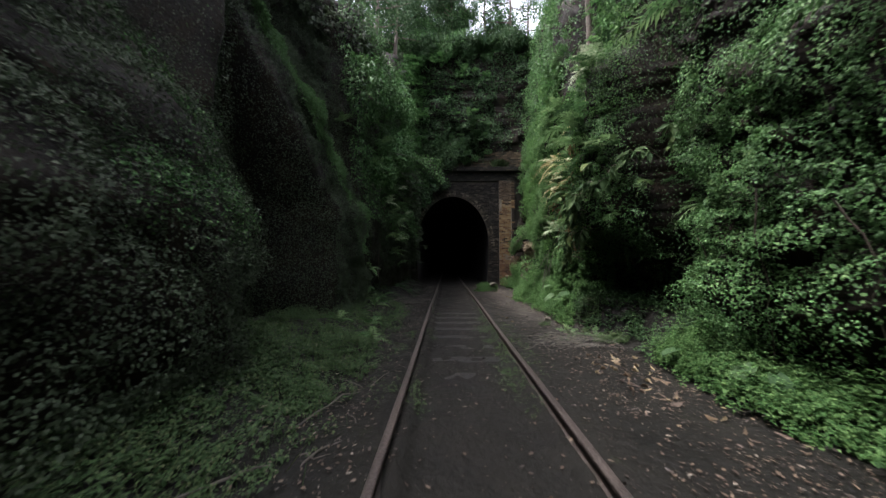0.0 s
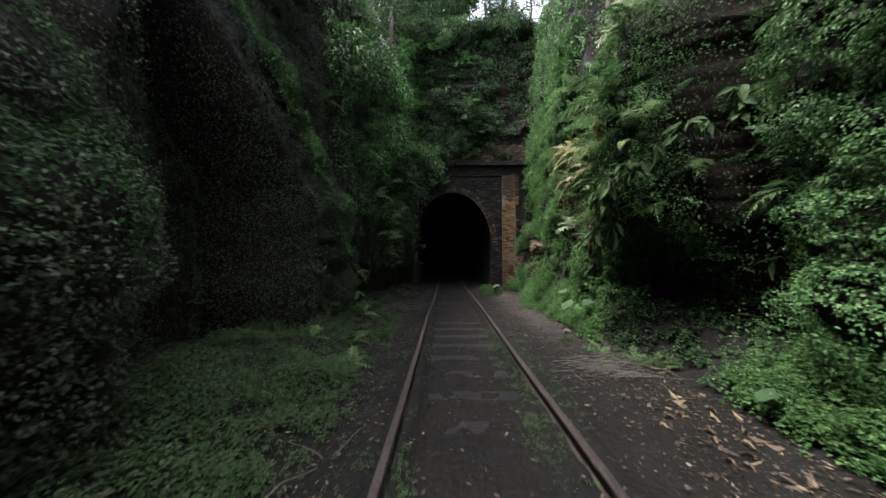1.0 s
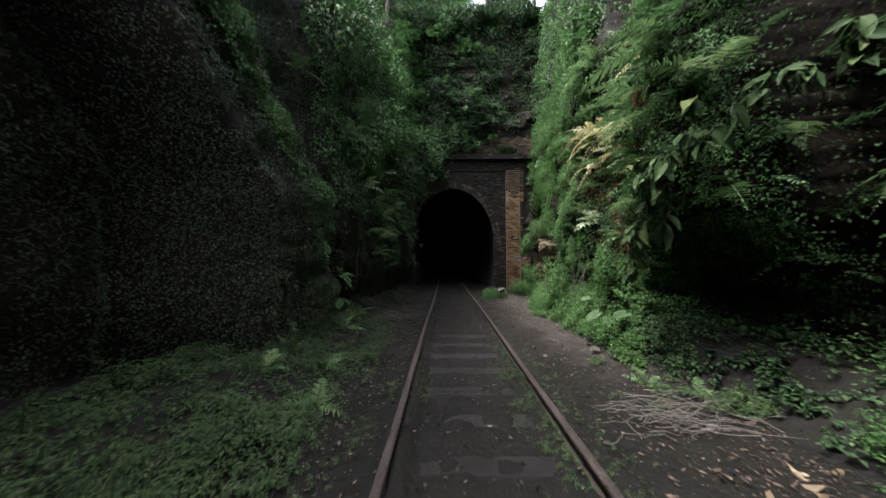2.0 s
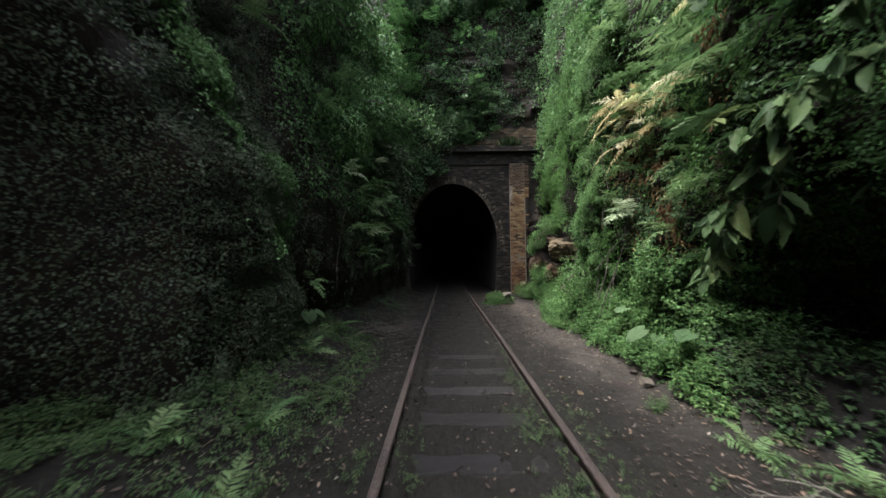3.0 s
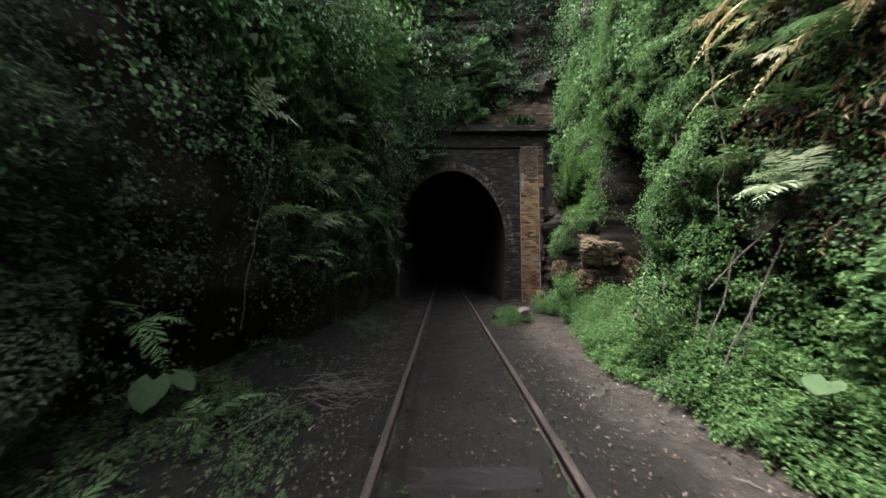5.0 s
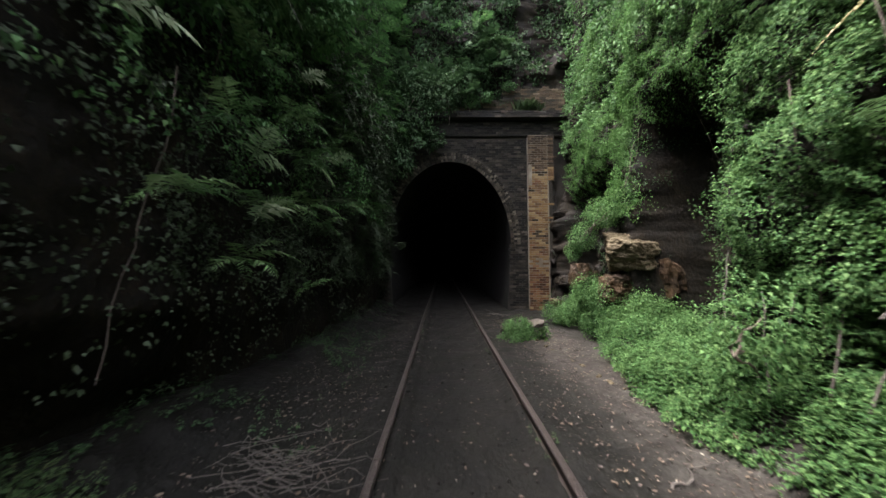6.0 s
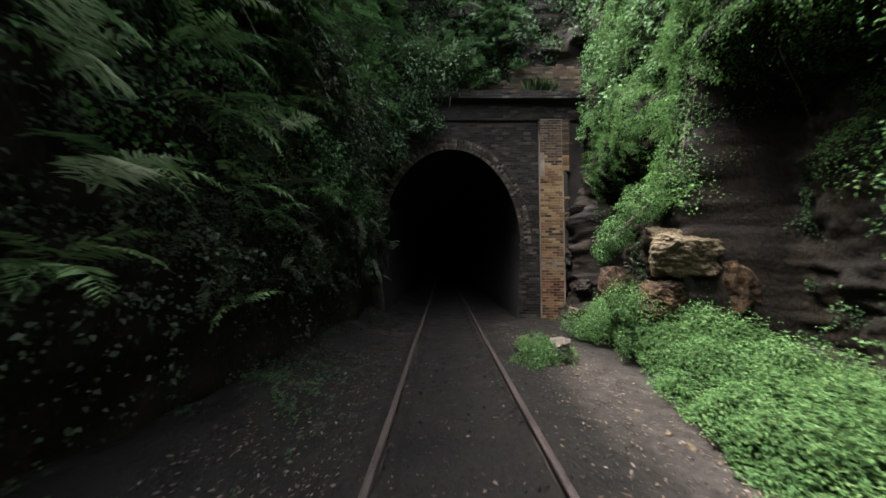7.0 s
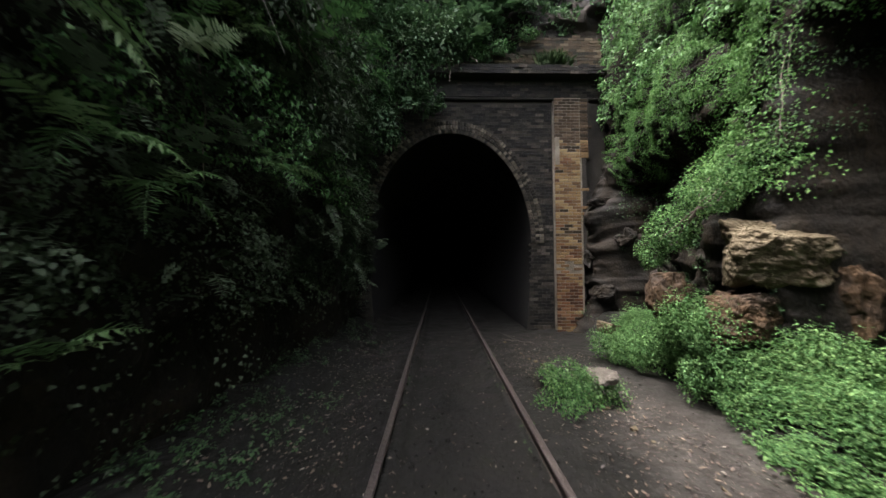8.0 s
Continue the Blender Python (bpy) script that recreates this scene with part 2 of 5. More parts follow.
# The narrow pale stop paints glints of wet edges onto the weathered timber.
sleeper_mat = shader("weathered_glint_sleeper", [(0.3, (0.00288, 0.00288, 0.002736)), (0.48, (0.00648, 0.006336, 0.006048)), (0.6, (0.01368, 0.01332, 0.0126)), (0.68, (0.03312, 0.0324, 0.03096)), (0.76, (0.0144, 0.01404, 0.01368))], 3, 30, 0.65, 0.9, "object", stretch=(0.3, 5, 5), spread=0.12, spec=0.22, wet=0.15)
brick_mat = shader("tan_red_brick", [(0.2, (0.0405, 0.02346, 0.012)), (0.4, (0.09, 0.05304, 0.024)), (0.58, (0.135, 0.0918, 0.04)), (0.78, (0.18, 0.1428, 0.075))], 1.6, 30, 0.85, 0.6, "object", spread=0.45, spec=0.18)
sooty_brick_mat = shader("soot_stained_brick", [(0.3, (0.0045, 0.0045, 0.004)), (0.5, (0.0095, 0.0088, 0.0072)), (0.63, (0.019, 0.0165, 0.0125)), (0.7, (0.034, 0.029, 0.022)), (0.78, (0.07, 0.062, 0.05))], 0.9, 30, 0.85, 0.6, "island", stretch=(1.6, 1.6, 0.6), spread=0.45, spec=0.18)
ring_mat = shader("sooty_arch_brick", [(0.25, (0.0063, 0.006037, 0.004725)), (0.5, (0.02205, 0.0189, 0.01365)), (0.68, (0.0525, 0.04462, 0.0315)), (0.82, (0.105, 0.09187, 0.06825))], 0.9, 30, 0.85, 0.6, "object", spread=0.6, spec=0.18)
red_brick_mat = shader("dark_red_brick", [(0.25, (0.025, 0.012, 0.007)), (0.45, (0.06, 0.028, 0.014)), (0.62, (0.1, 0.05, 0.024)), (0.8, (0.15, 0.092, 0.05))], 1.6, 30, 0.85, 0.6, "object", spread=0.45, spec=0.18)
dull_brick_mat = shader("soot_dulled_brick", [(0.25, (0.012, 0.009, 0.006)), (0.5, (0.032, 0.022, 0.013)), (0.7, (0.06, 0.042, 0.025)), (0.82, (0.1, 0.075, 0.048))], 1.2, 30, 0.85, 0.6, "object", spread=0.45, spec=0.18)
parapet_mat = shader("mossy_old_brick", [(0.25, (0.0084, 0.00936, 0.00576)), (0.45, (0.0238, 0.01944, 0.01224)), (0.62, (0.049, 0.03456, 0.01944)), (0.8, (0.105, 0.0864, 0.0576))], 1.2, 30, 0.9, 0.7, "island", spread=0.45, spec=0.18)
pale_mortar_mat = shader("pale_lime_mortar", [(0.3, (0.0561, 0.04909, 0.03646)), (0.55, (0.1402, 0.1262, 0.09817)), (0.75, (0.2244, 0.2034, 0.1683))], 2.5, 40, 0.95, 0.6, spec=0.18)
mortar_mat = shader("dirty_mortar", [(0.3, (0.00805, 0.00763, 0.00644)), (0.7, (0.03619, 0.0322, 0.02576))], 2, 40, 0.95, 0.6, spec=0.18)
# Sooty brick darkened further, painting the black shade inside the mouth.
lining_mat = shader("sooty_shaded_lining", [(0.3, (0.0054, 0.00522, 0.00486)), (0.7, (0.0162, 0.0153, 0.01404))], 1.5, 30, 0.95, 0.5, spec=0.18)
cement_mat = shader("stained_cement_render", [(0.3, (0.00552, 0.00552, 0.0048)), (0.55, (0.01722, 0.01656, 0.0138)), (0.75, (0.0414, 0.03588, 0.0276))], 1.3, 22, 0.9, 0.6, stretch=(1, 1, 0.5), spec=0.18)

# ---- the cutting: shapes ----
RY = np.array([-30, 0, 1.5, 3.0, 3.9, 4.4, 5.0, 5.7, 7.0, 8.3, 9.3, 9.9, 10.5, 11.2, 12.5, 14, 15.5, 17, 18.4, 19.5])
RX = np.array([3.4, 3.1, 2.95, 2.9, 3.0, 3.45, 3.3, 2.95, 3.1, 3.25, 3.3, 3.1, 3.15, 3.6, 3.7, 3.7, 3.65, 3.8, 3.85, 4.0])
LY = np.array([-30, 0, 1.5, 2.6, 3.1, 3.6, 5.0, 5.35, 5.75, 6.6, 7.1, 7.6, 8.3, 9.0, 9.8, 11, 12.5, 14, 16, 17.5, 19.5])
LX = np.array([3.0, 2.7, 2.5, 2.45, 2.9, 3.7, 3.9, 3.2, 2.55, 2.45, 2.45, 2.8, 3.0, 2.7, 2.55, 2.7, 2.6, 2.45, 2.4, 2.5, 2.6])
TOP_H = 15.9


def right_face(y, z):
    """x of the right rock face."""
    x = np.interp(y, RY, RX) + 0.1 * np.maximum(z - 3.2, 0)
    x = x + 0.5 * smooth(1.3, 0.5, z) * smooth(1.0, 2.0, y) * smooth(4.2, 3.6, y)      # undercut below the ivy curtain
    x = x + 0.75 * smooth(2.3, 1.5, z) * smooth(3.6, 4.2, y) * smooth(6.9, 6.4, y)
    x = x + 1.4 * smooth(5.2, 4.2, z) * smooth(10.5, 11.0, y) * smooth(13.3, 12.8, y)      # dark recess beside the boulder
    x = x + 1.25 * smooth(4.4, 3.6, z) * smooth(14.3, 14.8, y) * smooth(17.8, 17.0, y)
    x = x + 0.4 * smooth(3.0, 4.2, z) * smooth(12.8, 14.5, y)
    x = x - 0.35 * smooth(0.75, 0.1, z) * smooth(6.5, 7.2, y)
    x = x + 0.8 * smooth(3.6, 3.9, y) * smooth(5.1, 4.7, y) * smooth(8.0, 6.5, z)      # dark cleft
    x = x - 0.5 * smooth(1.9, 2.6, z) * smooth(6.2, 5.0, z) * smooth(4.9, 5.3, y) * smooth(6.7, 6.2, y)      # overhang above the hollow
    by, bz = y * 2.0 + 0.7 * vnoise(y * 1.3, z * 1.3, 0, 12) + 0.25 * z, z * 3.0 + 0.8 * vnoise(y * 1.1, z * 1.1, 0, 13)
    x = x + 0.7 * smooth(4.1, 5.4, z) * smooth(5.8, 6.6, y) * smooth(9.2, 8.4, y)      # the wall steps back over the ferns
    even = 1 - 0.7 * smooth(10.3, 10.8, y) * smooth(13.8, 13.4, y)      # the recess rock breaks in smoother faces
    x = x + even * 0.16 * lattice(np.floor(by).astype(np.int64), np.floor(bz).astype(np.int64), 0, 5) + 0.07 * lattice(np.floor(by * 2.3).astype(np.int64), np.floor(bz * 2.1).astype(np.int64), 0, 6) - 0.1
    x = x + 0.22 * fbm(y * 0.9, z * 0.9, 0, 3, 11) + 0.12 * fbm(y * 2.6, z * 2.0, 0, 3, 14) + 0.1 * even * np.abs(vnoise(y * 2.0 + 0.7 * z, z * 1.6 - 0.4 * y, 0, 17)) - 0.08 * np.abs(vnoise(y * 5 + z, z * 4, 0, 18)) + 0.02 * vnoise(y * 12, z * 11, 0, 19)
    return x


def left_face(y, z):
    """x of the left rock face."""
    tip = 0.66 * np.clip(z - 2.6, 0, 3.6) * smooth(3.6, 4.3, y) * smooth(8.9, 7.8, y)
    x = np.interp(y + tip, LY, LX)
    near = smooth(3.4, 2.9, y)
    x = x + near * (0.42 * smooth(1.9, 2.5, z) + 0.8 * np.clip(z - 3.0, 0, 2.4))
    mid = smooth(4.2, 5.0, y + tip) * smooth(8.4, 7.3, y)
    x = x + mid * 0.34 * np.clip(z - 2.6, 0, 3.8)
    far = smooth(6.8, 8.2, y)
    x = x + far * 0.06 * np.maximum(z - 3, 0)
    x = x + far * 0.35 * smooth(1.5, 0.6, z) * smooth(12, 9, y)
    return -x + 0.2 * fbm(y * 0.9, z * 0.9, 5, 3, 21) + 0.08 * fbm(y * 2.2, z * 3.5, 5, 3, 24)


def hill_face(x, z):
    """y of the rock face above the portal."""
    ledge = z * 2.1 + 0.5 * vnoise(x * 0.5, z * 0.4, 9, 35)
    strata = 0.34 * lattice(np.floor(ledge).astype(np.int64), np.floor(x * 0.7 + 3 * np.floor(ledge)).astype(np.int64), 0, 36)
    return 18.75 - strata + 0.14 * np.maximum(z - 8.4, 0) + 0.35 * fbm(x * 0.6, z * 0.7, 9, 3, 31) + 0.12 * fbm(x * 2, z * 4, 9, 3, 33)


EDGE_Y = np.array([-30, 0, 1.8, 2.5, 3.7, 5.2, 6.0, 6.7, 7.8, 9.0, 10.1, 11.2, 12.3, 12.9, 13.5, 14.2, 14.8, 15.3, 16.2, 20])
EDGE_X = np.array([2.7, 2.7, 2.6, 2.45, 2.55, 2.85, 2.25, 2.25, 2.3, 2.32, 2.12, 2.3, 2.55, 2.85, 3.1, 3.3, 3.35, 3.15, 3.3, 3.6])


def bank_edge(y):
    """x at which the right bank of herbs begins."""
    return np.interp(y, EDGE_Y, EDGE_X) + 0.1 * fbm(np.asarray(y) * 1.3, 0.5, 0, 3, 111)


def ground_z(x, y):
    """Height of the cutting's floor."""
    z = 0.016 * fbm(x * 3, y * 3, 0, 3, 41) + 0.016 * vnoise(x * 7, y * 7, 0, 42) + 0.008 * vnoise(x * 14, y * 14, 0, 43) + 0.025 * fbm(x * 0.7, y * 0.7, 0, 2, 44)
    z = z + 0.4 * smooth(-1.35, -2.6, x) + 0.12 * smooth(-1.1, -1.7, x) * fbm(x * 1.5, y * 1.5, 0, 3, 47)
    edge = bank_edge(y)
    z = z + 0.62 * smooth(edge - 0.05, edge + 0.75, x) * (0.35 + 0.65 * smooth(3, 6, y)) * (1 - 0.5 * smooth(9.8, 10.8, y) * smooth(13.2, 12.2, y)) + 0.085 * smooth(0.76, 0.86, x) * smooth(16.5, 15, y) + 0.08 * smooth(-0.76, -0.86, x) * smooth(16.5, 15, y) + 0.1 * np.exp(-((np.abs(x) - 0.665) / 0.07) ** 2)
    return z


def top_left(y):
    # Last term raises the unseen near rim to block sun from the near floor.
    return 9.0 + 3.6 * smooth(12.5, 15.5, y) + 6.5 * smooth(7.2, 5.4, y)


def top_right(y):
    y = np.asarray(y, float)
    # Rim near the walk is unseen; its height is set for the skylight admitted.
    return np.clip(np.maximum(13.0 - 3.0 * smooth(4.0, 8.0, y), 3.2 + 0.95 * y), 8.0, 16.0)


def cliff(name, face, ys, zs, top, side, label):
    """A rock wall with its top running out into the plateau."""
    Y, S = np.meshgrid(ys, zs)
    Z = -0.4 + S * (top(Y) + 0.4)
    X = face(Y, Z)
    V = [np.stack([X, Y, Z], 2)]
    for k, off in enumerate((0.5, 1.5, 4, 9, 20, 70)):
        yy = ys
        xx = face(yy, top(yy)) + side * off
        zz = top(yy) + 0.25 * np.minimum(off, 4) + 0.3 * fbm(xx * 0.3, yy * 0.3, 0, 2, 51)
        V.append(np.stack([xx, yy, zz], 1)[None])
    V = np.concatenate(V, 0)
    me = mesh_from(name, V.reshape(-1, 3), grid_faces(V.shape[0], V.shape[1], side < 0), rock_mat)
    return tagged(new(name, me), label, "rock wall", kind="structure")


ys_near = np.concatenate([np.arange(-30, -2, 1.5), np.arange(-2, 19.3, 0.07)])
cliff("wall_left", left_face, ys_near, np.linspace(0, 1, 110), top_left, -1,
      "damp dark sandstone wall of the cutting under ivy")
cliff("wall_right", right_face, ys_near, np.concatenate([np.linspace(0, 0.42, 150), np.linspace(0.43, 1, 40)]), top_right, 1,
      "damp sandstone wall of the cutting under creepers")

xs = np.concatenate([[-70, -30, -12], np.arange(-6, 8, 0.14), [12, 30, 70]])
zs = np.arange(7.0, TOP_H, 0.06)
Xh, Zh = np.meshgrid(xs, zs)
Vh = [np.stack([Xh, hill_face(Xh, Zh), Zh], 2)]
for off in (0.6, 2, 5, 12, 30, 90):
    yy = hill_face(xs, np.full_like(xs, TOP_H)) + off
    Vh.append(np.stack([xs, yy, TOP_H + 0.3 * min(off, 5) + 0.3 * fbm(xs * 0.4, yy * 0.4, 0, 2, 52)], 1)[None])
Vh = np.concatenate(Vh, 0)
tagged(new("wall_hillside", mesh_from("wall_hillside", Vh.reshape(-1, 3), grid_faces(*Vh.shape[:2]), rock_mat)),
       "steep dark rock slope above the tunnel mouth", "rock wall", kind="structure")
# the cutting's far end, behind the walk
Xe, Ze = np.meshgrid(np.arange(-6, 7, 0.5), np.arange(-0.4, 15, 0.5))
Ve = np.stack([Xe, -29 - 0.5 * Ze + 0.4 * fbm(Xe * 0.5, Ze * 0.5, 3, 3, 61), Ze], 2)
tagged(new("wall_behind", mesh_from("wall_behind", Ve.reshape(-1, 3), grid_faces(*Ve.shape[:2], True), rock_mat)),
       "rocky slope closing the cutting", "rock wall", kind="structure")

gx = np.arange(-5.2, 6.0, 0.07)
gy = np.concatenate([np.arange(-30, -1.5, 1.0), np.arange(-1.5, 20, 0.07), np.arange(20, 62, 1.0)])
Yg, Xg = np.meshgrid(gy, gx, indexing="ij")
Vg = np.stack([Xg, Yg, ground_z(Xg, Yg)], 2)
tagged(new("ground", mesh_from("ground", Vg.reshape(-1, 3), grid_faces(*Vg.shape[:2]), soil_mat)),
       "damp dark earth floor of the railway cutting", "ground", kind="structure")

# ---- tunnel and portal ----
PY = 18.2                     # plane of the portal's face
CX, HALF, SPRING, CROWN, FOOT = 0.1, 2.25, 2.4, 5.5, 2.08


def arch_line(grow=0.0, steps=40):
    """Points x, z of the tunnel's outline, from the right foot over the crown to the left foot."""
    pts = [(CX + FOOT + (HALF - FOOT) * math.sin(math.pi / 2 * k / 6) + grow, SPRING * k / 6 - (0.4 if k == 0 else 0)) for k in range(6)]
    for k in range(steps + 1):
        a = math.pi * k / steps
        pts.append((CX + (HALF + grow) * math.cos(a), SPRING + (CROWN - SPRING + grow) * math.sin(a)))
    pts += [(2 * CX - x, z) for x, z in reversed(pts[:6])]
    return np.array(pts)


line = arch_line()
depths = np.concatenate([[PY - 0.02], np.arange(PY + 0.8, 60, 2.0)])
Vt = np.array([[(x, d, z) for x, z in line] for d in depths])
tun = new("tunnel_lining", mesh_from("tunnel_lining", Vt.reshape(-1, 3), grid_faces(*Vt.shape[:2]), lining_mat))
tagged(tun, "sooty brick lining of the railway tunnel, darkened to paint its shade", "tunnel", kind="structure")
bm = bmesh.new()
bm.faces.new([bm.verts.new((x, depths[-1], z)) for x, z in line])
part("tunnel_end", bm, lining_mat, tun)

XA, XB, ZT = -5.0, 4.5, 7.2


def outer(x, z):
    dx, dz = x - CX, max(z - 1.5, -1.6)
    if abs(dx) < 1e-6:
        return (CX, ZT)
    t = min((XB - CX) / dx if dx > 0 else (XA - CX) / dx, (ZT - 1.5) / dz if dz > 0 else 1e9)
    return (CX + dx * t, max(1.5 + dz * t, -0.4))


lo = arch_line(0.0)
out = np.array([outer(x, z) for x, z in lo])
n = len(lo)
Vp = np.concatenate([np.c_[lo[:, 0], np.full(n, PY), lo[:, 1]], np.c_[out[:, 0], np.full(n, PY), out[:, 1]],
                     np.c_[out[:, 0], np.full(n, PY + 0.8), out[:, 1]]])
portal = new("wall_portal", mesh_from("wall_portal", Vp, grid_faces(3, n, True), mortar_mat, True))
tagged(portal, "soot-stained brick portal wall of an old railway tunnel", "tunnel portal", kind="structure")


def prism(name, x0, x1, y0, y1, z0, z1, material, parent, label="", bevel=0.02):
    return part(name, box_bm(x1 - x0, y1 - y0, z1 - z0, bevel, 1, ((x0 + x1) / 2, (y0 + y1) / 2, (z0 + z1) / 2)), material, parent, label)


PX0, PX1 = 2.98, 3.74
PW = ((-9, 0.76), (2.0, 0.88), (4.7, 1.0))      # from a height up, the pilaster's width


def pilaster_right(z):
    return PX0 + [w for h, w in PW if z >= h][-1]


pilaster = prism("pilaster", PX0 + 0.01, PX1 - 0.01, PY - 0.2, PY + 0.1, -0.3, 6.45, pale_mortar_mat, portal, "tan and red brick pilaster", 0.0)
prism("pilaster_core", PX1 - 0.012, PX0 + 0.87, PY - 0.198, PY + 0.1, 2.02, 6.44, mortar_mat, portal, "", 0.0)
prism("pilaster_core", PX0 + 0.868, PX0 + 1.0, PY - 0.15, PY + 0.1, 4.72, 6.44, mortar_mat, portal, "", 0.0)
prism("render_patch", PX0 - 0.004, PX0 + 0.13, PY - 0.226, PY - 0.19, 4.55, 5.32, pale_mortar_mat, portal, "pale strip of lime render", 0.01)
prism("frieze", XA, 4.3, PY - 0.06, PY + 0.1, 6.52, 7.05, cement_mat, portal, "blackened frieze band", 0.03)
prism("string_course", XA, 4.35, PY - 0.1, PY + 0.1, 6.45, 6.52, cement_mat, portal, "", 0.03)
prism("cornice", XA, 4.45, PY - 0.32, PY + 0.2, 7.05, 7.3, cement_mat, portal, "dark projecting stone cornice", 0.04)
prism("parapet", XA, 4.45, PY - 0.02, PY + 0.4, 7.3, 7.6, mortar_mat, portal, "low brick parapet with a broken top", 0.03)
prism("parapet_core", 2.1, 4.43, PY - 0.008, PY + 0.38, 7.58, 8.27, mortar_mat, portal, "", 0.02)
prism("parapet_core", 1.22, 2.09, PY - 0.008, PY + 0.38, 7.58, 7.86, mortar_mat, portal, "", 0.02)


# ---- foliage: leaf sheets ----
def unit(v):
    return v / np.maximum(np.linalg.norm(v, axis=1, keepdims=True), 1e-9)


def leaf_mesh(name, P, axis, up, size, width, material, fold=0.18, droop=0.2, kite=False):
    """Folded pointed leaves: base at P, growing along axis, faces turned to up."""
    a = unit(axis)
    s = unit(np.cross(a, up))
    u = np.cross(s, a)
    shape = [(0.0, 0.0, 0.0), (0.36, 0.22, fold * 0.7), (0.34, 0.62, fold * 0.6), (0.0, 1.0, -droop), (-0.34, 0.62, fold * 0.6), (-0.36, 0.22, fold * 0.7)]
    n, k6 = len(P), 4 if kite else 6
    if kite:
        shape = [(0.0, 0.0, 0.0), (0.42, 0.4, fold), (0.0, 1.0, -droop), (-0.42, 0.4, fold)]
    V = np.empty((n, k6, 3))
    sz = size[:, None]
    for k, (x, y, z) in enumerate(shape):
        V[:, k] = P + sz * (s * (x * width) + a * y + u * z)
    i = np.arange(n)[:, None] * k6
    F = i + [0, 1, 2, 3] if kite else np.concatenate([i + [0, 1, 2, 3], i + [0, 3, 4, 5]], 0)
    return mesh_from(name, V.reshape(-1, 3), F, material)


def stuff(name, me, label, category):
    return tagged(new(name, me), label, category, kind="stuff")


def on_wall(face, side, count, y0, y1, z0, z1, keep=None, depth=0.25, seed=0, bare=-0.3):
    """Random places on a rock face, with normals, pushed out in clumps."""
    y, z = rng.uniform(y0, y1, count), rng.uniform(z0, z1, count)
    gap = fbm(y * 2.6, z * 2.6, seed, 3, 70 + seed)
    ok = gap + rng.uniform(-0.12, 0.12, count) > bare
    if keep is not None:
        ok &= rng.uniform(0, 1, count) < keep(y, z)
    y, z = y[ok], z[ok]
    e = 0.2
    x = face(y, z)
    dy, dz = (face(y + e, z) - face(y - e, z)) / (2 * e), (face(y, z + e) - face(y, z - e)) / (2 * e)
    N = unit(np.stack([np.full_like(y, -side), side * dy, side * dz], 1))
    out = depth * np.maximum(fbm(y * 1.7, z * 1.7, seed, 2, 80 + seed) + 0.45, 0) + 0.5 * depth * np.maximum(vnoise(y * 5, z * 5, seed, 90 + seed), 0)
    out = out * rng.uniform(0.5, 1.1, len(y)) + rng.uniform(0, 0.05, len(y))
    return np.stack([x, y, z], 1) + N * out[:, None], N


def creeper(name, face, side, count, y0, y1, z0, z1, size, material, label, keep=None, depth=0.25, seed=0, hang=0.5, width=0.85, bare=-0.3, kite=False):
    P, N = on_wall(face, side, count, y0, y1, z0, z1, keep, depth, seed, bare)
    n = len(P)
    r = rng.normal(0, 1, (n, 3))
    axis = N * 0.45 + np.array([0, 0, -hang]) + 0.55 * r
    up = N * 0.8 + np.array([0, 0, 0.6]) + 0.35 * rng.normal(0, 1, (n, 3))
    sz = size * rng.uniform(0.55, 1.3, n)
    return stuff(name, leaf_mesh(name, P, axis, up, sz, width * rng.uniform(0.8, 1.15, n)[:, None], material, kite=kite), label, "creeper")


def bump2(y, z, yc, zc, ry, rz):
    return np.exp(-((y - yc) / ry) ** 2 - ((z - zc) / rz) ** 2)


def keep_right(y, z):
    k = np.ones_like(y)
    k = k * (1 - smooth(10.2, 10.5, y) * smooth(13.4, 13.1, y) * smooth(5.0, 4.6, z + 0.5 * fbm(y * 2, 0.5, 0, 2, 66)))     # bare rock by the boulder
    k = k * (1 - smooth(12.2, 12.8, y) * smooth(2.8, 2.5, z))
    k = k * (1 - smooth(14.2, 14.8, y) * smooth(4.3, 3.9, z + 0.3 * (y - 16) + 0.5 * fbm(y * 2, 0.5, 0, 2, 67)))
    k = k * (1 - 0.8 * smooth(6.7, 7.0, y) * smooth(9.2, 8.9, y) * smooth(3.6, 3.2, z + 0.6 * fbm(y * 2, z * 1.5, 0, 2, 68)) * smooth(1.3, 1.7, z + 0.4 * fbm(y * 2, 0.3, 0, 2, 69)))          # thin cover behind the ferns
    k = k * (1 - 0.97 * smooth(3.55, 3.75, y) * smooth(5.3, 5.0, y))                                   # dark hollow
    k = k * (1 - 0.9 * smooth(1.9, 1.5, z) * smooth(3.8, 4.2, y) * smooth(6.9, 6.4, y)) * (1 - 0.6 * smooth(1.8, 1.2, z + 0.5 * fbm(y * 1.8, z * 1.8, 0, 2, 74)) * smooth(3.2, 2.4, y)) * (1 - 0.9 * smooth(1.0, 0.6, z) * smooth(6.0, 5.0, y))
    # Lighter leaves thinned where the near wall should look shaded.
    k = k * (1 - 0.9 * smooth(2.1, 1.5, y)) * (1 - 0.92 * smooth(3.5, 4.2, z + 0.5 * fbm(y * 1.5, z * 1.5, 0, 2, 72) - 0.35 * (y - 2.8)) * smooth(4.5, 4.0, y))
    return k


